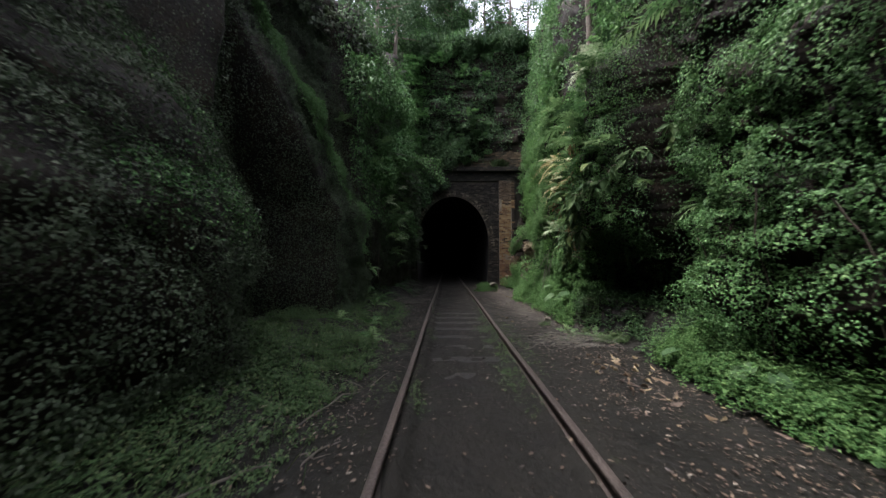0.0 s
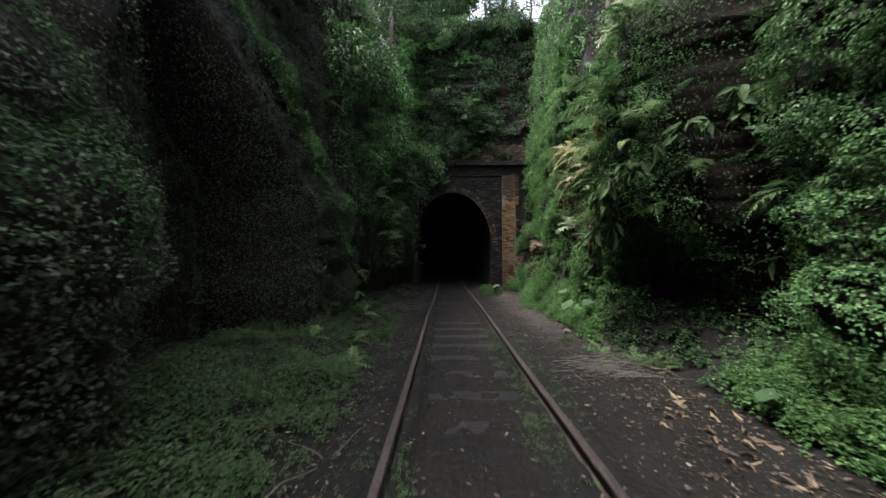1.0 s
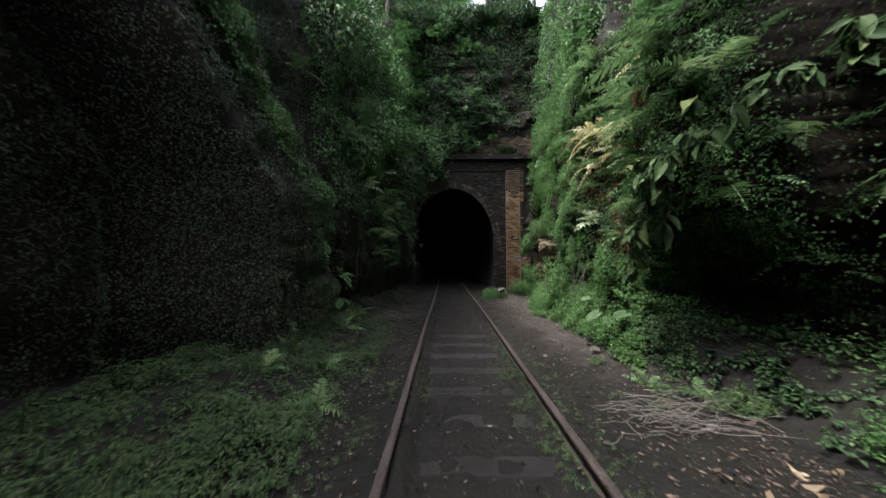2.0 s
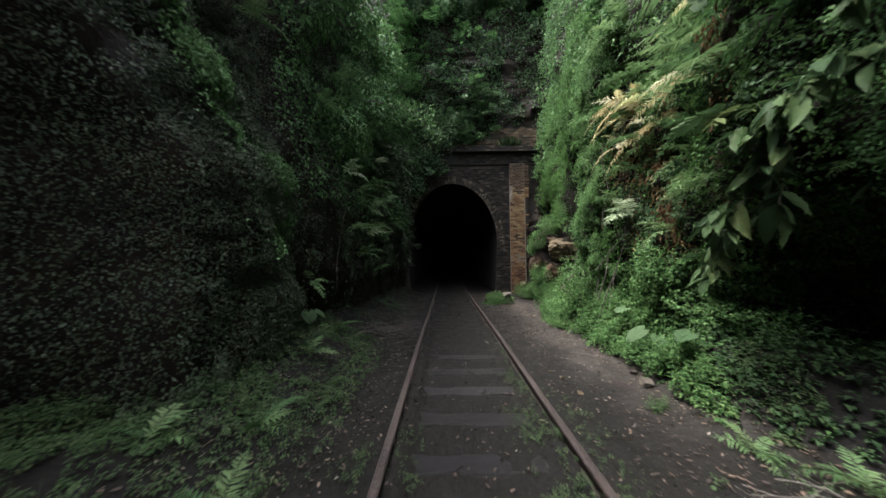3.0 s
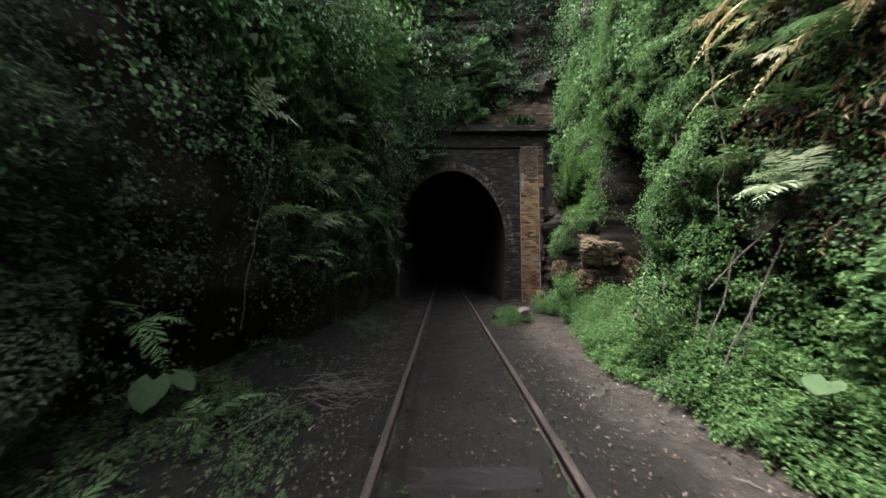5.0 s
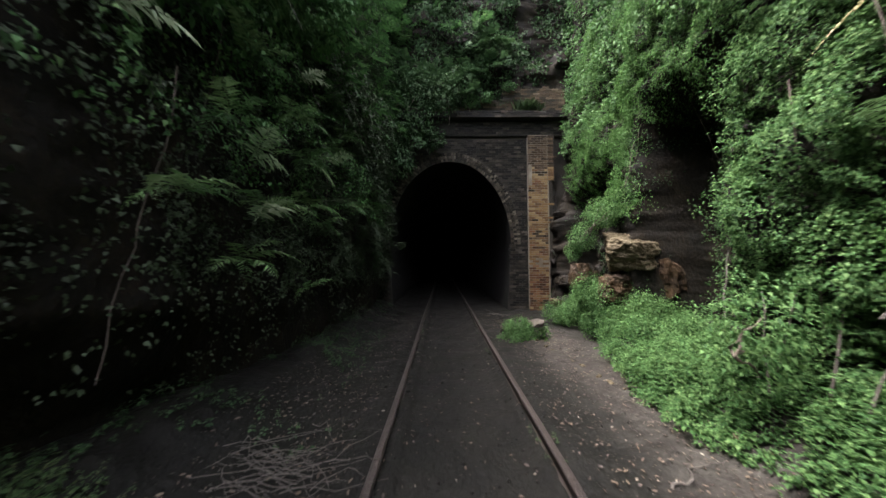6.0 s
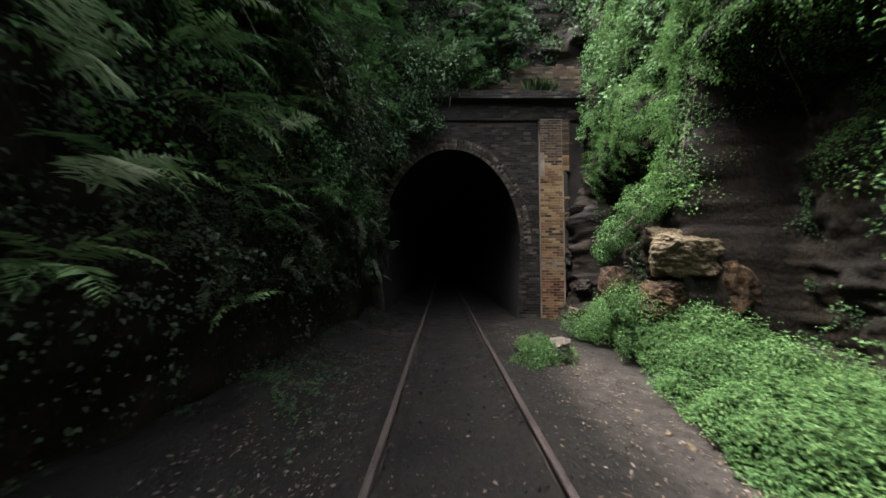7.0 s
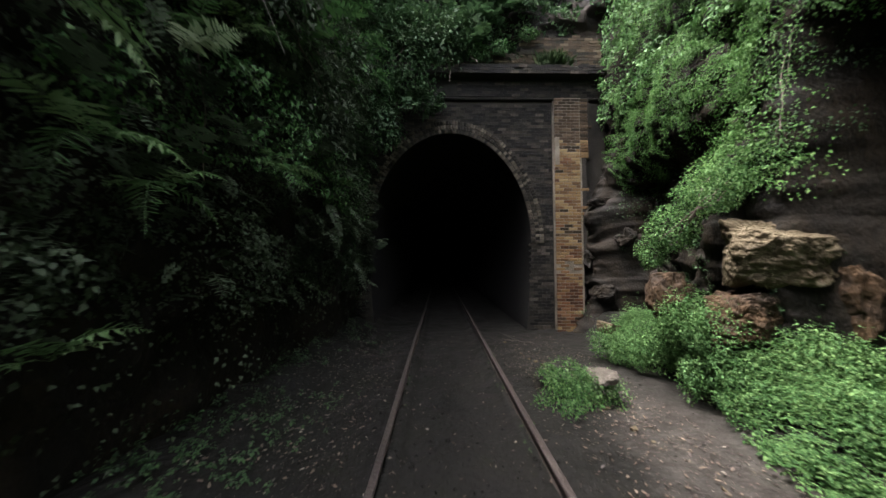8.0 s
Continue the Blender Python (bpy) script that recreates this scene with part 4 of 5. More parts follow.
for k, y in spots:
    shown = float(smooth(3.0, 3.9, y) * smooth(9.6, 8.2, y))
    top = -0.06 + 0.072 * shown + 0.006 * math.sin(k * 5.1)
    m = pose(0.02 * math.sin(k * 3.7), y, top, 0, 0.25 * math.sin(k * 2.3), 0.8 * math.sin(k * 1.9))
    if k == -4:
        sleeper.matrix_basis = m
    else:
        copy_thing(sleeper, m)

# ---- ferns ----
def frond_mesh(name, length, spread, pairs, rise, fall, material, wide=0.13, fine=0):
    """An arching frond along +y: a thin stalk with tapering leaflets on both sides."""
    V, F = [], []

    def spine(t):
        return np.array([0.0, length * (t - 0.18 * fall * t ** 3), length * (rise * t - fall * t * t)])
    for k in range(9):
        p = spine(k / 8)
        w = 0.006 * (1 - 0.8 * k / 8)
        V += [p + (-w, 0, 0), p + (w, 0, 0)]
        if k:
            b = 2 * k
            F.append((b - 2, b - 1, b + 1, b))
    for k in range(pairs):
        t = 0.14 + 0.85 * k / (pairs - 1)
        p, d = spine(t), spine(min(t + 0.02, 1)) - spine(t - 0.02)
        d = d / np.linalg.norm(d)
        ln0 = spread * math.sin(math.pi * (0.12 + 0.86 * t)) ** 0.8 * (1.15 - 0.45 * t)
        for s in (-1, 1):
            ln = ln0 * rng.uniform(0.7, 1.12)
            a = np.array([s * 0.9, 0, 0]) + d * (0.45 + 0.2 * rng.normal()) + np.array([0, 0, -0.18 + 0.22 * rng.normal()])
            a = a / np.linalg.norm(a)
            q = np.cross(a, (0, 0, 1.0))
            q = q / np.linalg.norm(q) * ln * wide
            if fine:
                for i in range(fine):
                    f = (i + 0.6) / fine
                    sub = ln * wide * 2.1 * (1.05 - 0.75 * f) * rng.uniform(0.7, 1.2)
                    for e in (-1, 1):
                        c, dd = p + a * ln * f, unit((q * e / np.linalg.norm(q) + a * 0.55 + np.array([0, 0, 0.25 * rng.normal() - 0.1]))[None])[0]
                        b = len(V)
                        V += [c, c + dd * sub * 0.5 + a * sub * 0.3, c + dd * sub, c + dd * sub * 0.5 - a * sub * 0.3]
                        F.append((b, b + 1, b + 2, b + 3))
                continue
            b = len(V)
            V += [p, p + a * ln * 0.25 + q * 0.9, p + a * ln * 0.65 + q * 0.7, p + a * ln + np.array([0, 0, -0.12 * ln]), p + a * ln * 0.65 - q * 0.7, p + a * ln * 0.25 - q * 0.9]
            F += [(b, b + 1, b + 2, b + 3), (b, b + 3, b + 4, b + 5)]
    return mesh_from(name, np.array(V), np.array(F), material)


FROND = {}
for kind, material in (("green", fern_mat), ("dry", pale_fern_mat)):
    FROND[kind] = [frond_mesh("frond", 0.75 + 0.08 * k, 0.2 + 0.015 * k, 17 + k, 0.5 - 0.06 * k, 0.55 + 0.1 * k, material, 0.09) for k in range(5)]
FROND["pale"] = [frond_mesh("frond", 0.75, 0.2, 19 + k, 0.45, 0.5 + 0.12 * k, palegreen_mat, 0.1) for k in range(3)]
FROND["dry"] = [frond_mesh("frond", 0.85 + 0.08 * k, 0.17, 22 + k, 0.4 - 0.1 * k, 0.65 + 0.12 * k, pale_fern_mat, 0.12) for k in range(4)]
FROND["broad"] = [frond_mesh("frond", 0.8 + 0.08 * k, 0.26, 7, 0.3, 0.6 + 0.1 * k, broad_mat, 0.3) for k in range(3)]


def fern(x, y, z, facing, scale, kind, count, label, lift=15, spread=75):
    """A fern on a wall or on the ground; facing: degrees of its open side from +x."""
    base = new("fern")
    base.location = (x, y, z)
    tagged(base, label, "fern", "ferns in the cutting")
    for k in range(count):
        az = facing - 90 + spread * (2 * (k + 0.5) / count - 1) + rng.uniform(-12, 12)
        ob = part("frond", FROND[kind][int(rng.integers(len(FROND[kind])))], None, base)
        ob.rotation_euler = Euler((radians(lift + rng.uniform(-25, 30)), radians(rng.uniform(-20, 20)), radians(az)), "XYZ")
        sc = scale * rng.uniform(0.75, 1.15)
        ob.scale = (sc, sc, sc)
    return base


GREEN = "green fern growing from the rock wall"
DRY = "dry straw-coloured fern fronds hanging from the rock wall"
PALE = "pale green fern growing from the rock wall"
BROAD = "broad-leaved green fern hanging from the rock wall"
for y, z, scale, kind, count in ((5.5, 4.2, 1.0, "green", 6), (5.8, 2.9, 0.9, "broad", 4), (6.3, 3.6, 1.0, "green", 5), (6.4, 2.4, 0.7, "green", 5), (5.0, 2.9, 0.8, "green", 5), (5.3, 2.3, 0.7, "green", 5), (4.7, 3.6, 0.8, "green", 5), (4.3, 2.4, 0.7, "green", 4), (4.5, 3.0, 0.7, "green", 4), (6.6, 4.9, 1.1, "green", 6), 
                                  (8.0, 4.6, 0.9, "green", 5), (8.2, 5.4, 1.0, "green", 6), (8.5, 2.4, 0.8, "pale", 9), (8.8, 4.6, 0.9, "dry", 4), (7.9, 3.8, 0.85, "dry", 4), (9.0, 4.5, 0.9, "dry", 3), (7.4, 4.6, 0.9, "green", 5), (7.0, 3.4, 0.8, "green", 5), (6.1, 5.7, 1.0, "green", 6), (6.7, 4.2, 0.9, "green", 6), (7.3, 5.3, 1.0, "green", 6), (7.8, 5.9, 1.0, "green", 6), (8.3, 3.6, 0.8, "green", 5), (6.9, 6.2, 1.0, "dry", 4), (7.0, 2.7, 0.7, "green", 6), (7.4, 3.1, 0.7, "green", 5), (8.1, 4.3, 0.9, "dry", 4), (6.8, 3.9, 0.9, "dry", 3), (7.2, 4.0, 0.8, "dry", 3), (8.7, 3.2, 0.7, "green", 5), (9.1, 2.7, 0.7, "green", 5), 
                                  (6.0, 2.0, 0.7, "broad", 4), (8.6, 4.3, 1.0, "dry", 5), (8.9, 3.8, 0.8, "dry", 3), (7.5, 2.0, 0.6, "green", 5), (8.9, 5.2, 0.9, "green", 5), (6.4, 5.0, 1.0, "dry", 4),
                                  (4.4, 4.6, 1.1, "green", 5), (3.6, 5.0, 1.0, "green", 5), (1.6, 3.6, 0.9, "green", 5), (5.4, 5.4, 1.0, "pale", 5), (9.2, 6.3, 1.0, "green", 6), (5.2, 3.6, 0.9, "green", 4)):
    fern(float(right_face(y, z)) - 0.12, y, z, 180, scale, kind, count, {"green": GREEN, "dry": DRY, "broad": BROAD, "pale": PALE}[kind])
for y, z, scale, count in ((9.3, 2.3, 0.9, 7), (9.8, 3.1, 1.0, 7), (10.4, 2.4, 0.9, 7), (10.9, 3.6, 1.0, 7), (10.0, 1.8, 0.9, 6), (10.3, 4.0, 1.0, 7), (11.3, 3.2, 1.0, 7), (12.0, 2.4, 0.9, 6), (12.9, 4.2, 1.0, 7), (12.4, 4.6, 1.0, 6), (11.6, 2.6, 0.9, 6), (12.3, 3.7, 1.0, 6), (13.2, 2.9, 0.9, 6), (13.6, 4.6, 1.0, 6),
                           (12.6, 5.2, 1.1, 6), (11.0, 4.9, 1.0, 6), (14.6, 4.3, 0.9, 6), (8.4, 4.4, 1.0, 5), (9.0, 5.2, 1.1, 6), (7.4, 5.2, 1.0, 5), (15.0, 3.2, 0.8, 5), (8.0, 1.3, 0.7, 5), (11.4, 1.4, 0.7, 5)):
    fern(float(left_face(y, z)) + 0.5, y, z, -25, 0.62 * scale, "green", count, "green fern hanging from the shaded rock wall")
for y, z in ((9.9, 2.75), (10.1, 2.2), (11.2, 4.3), (12.0, 3.4), (8.8, 3.3)):
    fern(float(left_face(y, z)) + 0.6, y, z, -10, 0.7, "pale", 3, "pale green fern arching from the shaded rock wall", 20, 50)
for x, y, scale in ((-1.85, 5.7, 0.45), (-1.6, 4.9, 0.4), (-2.1, 7.2, 0.45), (-2.2, 8.3, 0.45), (-2.3, 5.2, 0.4), (2.15, 5.6, 0.4), (2.45, 5.2, 0.35)):
    fern(x, y, float(ground_z(x, y)), 90, scale, "green", 8, "small green fern standing in the verge", 30, 180)


# ---- shrubs, branches and trees ----
def cloud(count, blobs, size, out_bias=0.5):
    """Leaf places in a set of blobs (x, y, z, rx, ry, rz), thicker near their skins."""
    blobs = np.array(blobs, float)
    w = np.cbrt(blobs[:, 3] * blobs[:, 4] * blobs[:, 5]) ** 2
    pick = rng.choice(len(blobs), count, p=w / w.sum())
    d = unit(rng.normal(0, 1, (count, 3)))
    rad = rng.uniform(0.25, 1.0, count) ** out_bias
    rad = rad * (1 + 0.35 * fbm(d[:, 0] * 2 + pick, d[:, 1] * 2, d[:, 2] * 2, 2, 140))
    P = blobs[pick, :3] + d * rad[:, None] * blobs[pick, 3:]
    return P, d, size * rng.uniform(0.6, 1.3, count)


def cloud_mesh(name, count, blobs, size, material, width=0.75, hang=0.3):
    P, d, sz = cloud(count, blobs, size)
    r = rng.normal(0, 1, P.shape)
    return leaf_mesh(name, P, d * 0.6 + r * 0.6 + [0, 0, -hang], d * 0.5 + [0, 0, 0.9] + r[:, ::-1] * 0.4, sz, np.full((len(P), 1), width), material, kite=True)


def tube(points, r0, r1, sides=6):
    """A tapering tube along points, as vertices and faces."""
    pts = np.array(points, float)
    m = len(pts)
    t = np.gradient(pts, axis=0)
    t = unit(t)
    ref = np.where(np.abs(t[:, 2:3]) > 0.9, [[1.0, 0, 0]], [[0, 0, 1.0]])
    a = unit(np.cross(t, ref))
    b = np.cross(t, a)
    ang = np.arange(sides) * 2 * np.pi / sides
    rad = np.linspace(r0, r1, m)[:, None, None]
    V = pts[:, None] + rad * (a[:, None] * np.cos(ang)[None, :, None] + b[:, None] * np.sin(ang)[None, :, None])
    i = (np.arange(m - 1)[:, None] * sides + np.arange(sides)).ravel()
    j = (np.arange(m - 1)[:, None] * sides + (np.arange(sides) + 1) % sides).ravel()
    return V.reshape(-1, 3), np.stack([i, j, j + sides, i + sides], 1)


def tubes_mesh(name, lines, material):
    V, F, k = [], [], 0
    for pts, r0, r1 in lines:
        v, f = tube(pts, r0, r1)
        V.append(v)
        F.append(f + k)
        k += len(v)
    return mesh_from(name, np.concatenate(V), np.concatenate(F), material)


def wander(p, q, bend, steps=8):
    """A crooked line from p to q."""
    p, q = np.array(p, float), np.array(q, float)
    t = np.linspace(0, 1, steps)[:, None]
    off = np.cumsum(rng.normal(0, bend / steps, (steps, 3)), 0)
    off = off - t * off[-1]
    return p + (q - p) * t + off * np.sin(np.pi * t) ** 0.5 - [0, 0, 0]


over = new("overhanging_shrub")
over.location = (-1.0, 18.6, 8.2)
tagged(over, "dark leafy shrub hanging over the brick tunnel portal", "shrub")


def under(parent, name, me, label=""):
    ob = new(name, me)
    ob.parent = parent
    ob.matrix_parent_inverse = Matrix.Translation(-parent.location)
    return tagged(ob, label)


for k in range(5):
    ln = wander((-1.5 + 0.5 * k, 18.7, 8.4), (-2.2 + 0.75 * k, 17.5, 6.6 + 0.5 * (k % 3)), 0.3)
    under(over, "branch", tubes_mesh("branch", [(ln, 0.03, 0.008)], bark_mat))
under(over, "foliage", cloud_mesh("foliage", 12000, [(-2.6, 17.9, 7.2, 1.1, 0.7, 1.5), (-1.4, 17.8, 7.6, 1.2, 0.7, 1.3), (-0.2, 17.9, 7.9, 0.9, 0.6, 0.9), (0.5, 18.2, 8.5, 0.7, 0.5, 0.7),
      (-1.9, 17.6, 6.1, 0.6, 0.5, 0.7), (-0.6, 17.7, 6.2, 0.55, 0.3, 0.4), (1.2, 18.6, 8.9, 0.6, 0.4, 0.5), (-2.9, 17.2, 5.2, 0.6, 0.8, 1.2), (-1.7, 17.3, 5.3, 0.6, 0.5, 0.7), (-2.4, 16.9, 3.9, 0.45, 0.7, 1.1), (-2.55, 16.6, 2.3, 0.4, 0.7, 1.0), (-1.1, 17.6, 6.6, 0.6, 0.4, 0.5)], 0.13, hill_leaf_mat, 0.6))
P = np.array((-0.75, 17.55, 6.15)) + rng.normal(0, 1, (16, 3)) * [0.4, 0.1, 0.16]
r = rng.normal(0, 1, P.shape)
under(over, "sprays", spray_mesh("sprays", P, r * 0.5 + [0, -0.7, -0.1], r[:, ::-1] * 0.3 + [0, -0.5, 1], rng.uniform(0.3, 0.5, 16), hill_leaf_mat, 4, 0.4, 0.5, 0.4), "drooping grey-green leaf sprays")


def broken(blobs, parts_=4):
    """Each blob split into smaller, scattered ones."""
    return list(blobs) + [(x + rng.normal(0, 0.5) * a, y + rng.normal(0, 0.5) * b, z + rng.uniform(-0.5, 0.6) * c, a * 0.5, b * 0.5, c * rng.uniform(0.4, 0.75)) for x, y, z, a, b, c in blobs for _ in range(parts_)]


def bush(name, blobs, count, size, material, label, width=0.7, thick=1.0):
    x, y, z = blobs[0][:3]
    b = new(name)
    b.location = (x, y, z)
    tagged(b, label, "shrub")
    for q in blobs * 2:
        ln = wander((x - (0.25 if x > 0 else -0.25), y, z - 0.3), np.array(q[:3]) + rng.normal(0, 0.1, 3), 0.2)
        under(b, "stem", tubes_mesh("stem", [(ln, 0.014 * thick, 0.004 * thick)], bark_mat if thick == 1.0 else herb_mat))
    under(b, "foliage", cloud_mesh("foliage", int(count * 1.6), blobs, size, material, width))
    return b


bush("shrub", [(-2.3, 10.2, 5.2, 0.6, 1.0, 0.7), (-2.2, 11.4, 5.9, 0.7, 1.1, 0.8), (-2.35, 9.2, 4.3, 0.5, 0.8, 0.5)], 3800, 0.11, ivy_mat, "dark green shrub leaning out from the shaded rock wall", 0.5)
bush("shrub", [(-2.2, 13.2, 5.0, 0.6, 1.2, 0.9), (-2.1, 14.6, 4.2, 0.55, 1.0, 0.9), (-2.2, 15.6, 5.6, 0.7, 1.0, 1.0)], 3800, 0.11, shaded_ivy_mat, "dark green shrub leaning out from the shaded rock wall", 0.5)
bush("shrub", [(-2.6, 8.0, 6.4, 0.6, 1.0, 0.9), (-2.5, 9.6, 7.4, 0.8, 1.2, 1.0), (-2.5, 12.5, 8.0, 0.9, 1.6, 1.2)], 3800, 0.13, ivy_mat, "green shrub high on the rock wall", 0.5)
lobed = new("broad_leaved_shrub")
lobed.location = (3.1, 5.4, 2.8)
tagged(lobed, "broad-leaved dusky green shrub drooping over the hollow in the wall", "shrub")


def oblong_leaf_mesh(length, wide, droop):
    """A pointed drooping blade along +y with a sunk midrib and wavy margins."""
    V = []
    for i in range(9):
        t = i / 8
        w = length * wide * (math.sin(math.pi * t ** 0.75) ** 0.8 if 0 < t < 1 else 0.02)
        for j in range(-2, 3):
            u = j / 2
            V.append((w * u, length * t, length * (0.13 * abs(u) * wide * 3 - droop * t * t + 0.02 * abs(u) * math.sin(i * 2.1 + j))))
    return mesh_from("leaf", np.array(V), grid_faces(9, 5), broad_mat)


BLADES = [oblong_leaf_mesh(1.0, 0.15 + 0.03 * k, 0.2 + 0.12 * k) for k in range(4)]
for k in range(36):
    y, z = 4.7 + 1.7 * ((k * 0.618) % 1), 1.5 + 2.3 * ((k * 0.377 + 0.1) % 1)
    reach, drop = rng.uniform(0.25, 0.55), rng.uniform(0.2, 0.45)
    t_ = np.linspace(0, 1, 9)[:, None]
    root = np.array((float(right_face(y, max(z, 2.4))) + 0.05, y, z))
    stalk = root + t_ * [-reach, -0.25, 0.3] - t_ ** 2 * [0, 0, drop]
    under(lobed, "stem", tubes_mesh("stem", [(stalk, 0.009, 0.004)], bark_mat))
    for q in range(4 + k % 3):
        az = 90 + 15 + rng.normal(0, 60)
        lf = under(lobed, "leaf", BLADES[(k + q) % 4])
        size = rng.uniform(0.16, 0.32)
        lf.matrix_basis = Matrix.Translation(stalk[-1 - q % 3]) @ Euler((radians(rng.uniform(-75, -10)), radians(rng.normal(0, 20)), radians(az)), "XYZ").to_matrix().to_4x4() @ Matrix.Scale(size, 4)
bush("sapling", [(2.45, 9.6, 1.3, 0.35, 0.4, 0.4), (2.5, 9.8, 0.9, 0.3, 0.4, 0.4)], 700, 0.06, herb_mat, "thin leafy green sapling at the foot of the rock wall", 0.5)
bush("shrub", [(3.4, 13.75, 2.85, 0.4, 0.45, 0.35), (3.1, 14.1, 2.35, 0.32, 0.35, 0.35), (3.85, 13.55, 3.1, 0.35, 0.4, 0.28), (2.95, 14.3, 2.0, 0.2, 0.25, 0.25)], 5200, 0.036, herb_mat, "bright green leafy tuft above the sandstone boulder", 0.8)
bush("herb_clump", broken([(1.5, 13.75, 0.2, 0.36, 0.36, 0.3), (1.85, 13.85, 0.18, 0.3, 0.32, 0.3), (1.6, 14.2, 0.2, 0.35, 0.35, 0.3), (1.35, 13.6, 0.12, 0.25, 0.25, 0.2)]), 3600, 0.036, herb_mat, "bright green herb clump round a pale stone", 0.8, 0.3)

sprig = new("hanging_sprig")
sprig.location = (-2.3, 9.6, 5.3)
tagged(sprig, "thin branch with yellow-green leaves hanging from the wall", "branch")
line1 = wander((-2.3, 9.6, 5.2), (-0.6, 9.3, 4.75), 0.25, 10)
under(sprig, "stem", tubes_mesh("stem", [(line1, 0.012, 0.004), (wander(line1[6], (-0.45, 9.2, 4.2), 0.1), 0.006, 0.003)], twig_mat))
pts = np.concatenate([line1[5:], wander(line1[6], (-0.45, 9.2, 4.15), 0.1)])
P = pts[rng.integers(len(pts), size=320)] + rng.normal(0, 0.1, (320, 3))
r = rng.normal(0, 1, P.shape)
under(sprig, "leaves", leaf_mesh("leaves", P, r + [0, 0, -0.6], r[:, ::-1] * 0.4 + [0, 0, 1], rng.uniform(0.035, 0.08, 320), np.full((320, 1), 0.7), crest_mat))


def tree(x, y, z, tall, lean, spread, count, material, label):
    t = new("tree")
    t.location = (x, y, z)
    tagged(t, label, "tree", "trees above the cutting")
    top = np.array((x + lean[0], y + lean[1], z + tall))
    trunk = wander((x, y, z - 0.4), top, 0.5, 12)
    lines, blobs = [(trunk, 0.16, 0.04)], []
    for k in range(9):
        p = trunk[4 + k % 8]
        a = rng.uniform(0, 2 * math.pi)
        q = p + np.array((math.cos(a) * spread, math.sin(a) * spread, rng.uniform(0.2, 0.5) * spread)) * rng.uniform(0.6, 1.0)
        lines.append((wander(p, q, 0.4), 0.05, 0.012))
        blobs.append((*q, 0.45 * spread, 0.45 * spread, 0.35 * spread))
        blobs.append((*(0.4 * p + 0.6 * q + rng.normal(0, 0.2, 3)), 0.35 * spread, 0.35 * spread, 0.3 * spread))
    under(t, "trunk", tubes_mesh("trunk", lines, bark_mat))
    under(t, "crown", cloud_mesh("crown", count, blobs, 0.16, material, 0.5))
    return t


TREE = "slender dark-trunked tree on the slope above the tunnel"
for x, y, tall, spread in ((-3.4, 20.6, 5.0, 1.9), (-1.6, 22.5, 6.5, 2.0), (0.2, 21.0, 4.0, 1.5), (1.4, 24.0, 7.5, 2.0), (2.9, 22.0, 5.5, 1.8), (4.6, 21.0, 5.5, 2.0), (6.2, 23.5, 6.5, 2.2), (-5.0, 23.0, 7.0, 2.4), (0.6, 27.0, 8.0, 2.4), (3.6, 28.0, 8.5, 2.6), (-2.6, 28.5, 8.5, 2.6), (-0.9, 24.8, 7.0, 2.2)):
    tree(x, y, 16.9, tall, (rng.uniform(-0.6, 0.6), rng.uniform(-0.4, 0.4)), spread, 4600, hill_leaf_mat if y < 22 else ivy_mat, TREE)
for x, y, tall, spread in ((-4.6, 11.0, 4.0, 1.5), (-4.2, 15.8, 5.0, 1.9), (-3.6, 17.6, 5.5, 1.9)):
    tree(x, y, float(top_left(y)) + 0.4, tall, (rng.uniform(0.2, 0.8), rng.uniform(-0.4, 0.4)), spread, 3000, hill_leaf_mat, "dark leafy tree on the brink of the rock wall")
for x, y, tall, spread in ((-6.5, 21.0, 6.0, 2.4), (-4.0, 21.8, 6.5, 2.4), (-2.4, 21.4, 5.5, 2.2), (-0.8, 22.0, 6.0, 2.0)):
    tree(x, y, 16.6, tall, (rng.uniform(-0.4, 0.4), 0), spread, 5200, hill_leaf_mat, TREE)
grass_x, grass_y = rng.uniform(-5, 6, 5000), rng.uniform(18.9, 22, 5000)
r = rng.normal(0, 1, (5000, 3))
P = np.stack([grass_x, grass_y, 15.8 + 0.3 * np.maximum(grass_y - 20, 0)], 1)
stuff("grass_on_hilltop", leaf_mesh("grass_on_hilltop", P, r * 0.5 + [0, -0.5, 1], r[:, ::-1] + 0.01, rng.uniform(0.3, 0.9, 5000), np.full((5000, 1), 0.06), hill_leaf_mat, 0.02, 0.3),
      "long pale grass along the top of the rock slope", "grass")

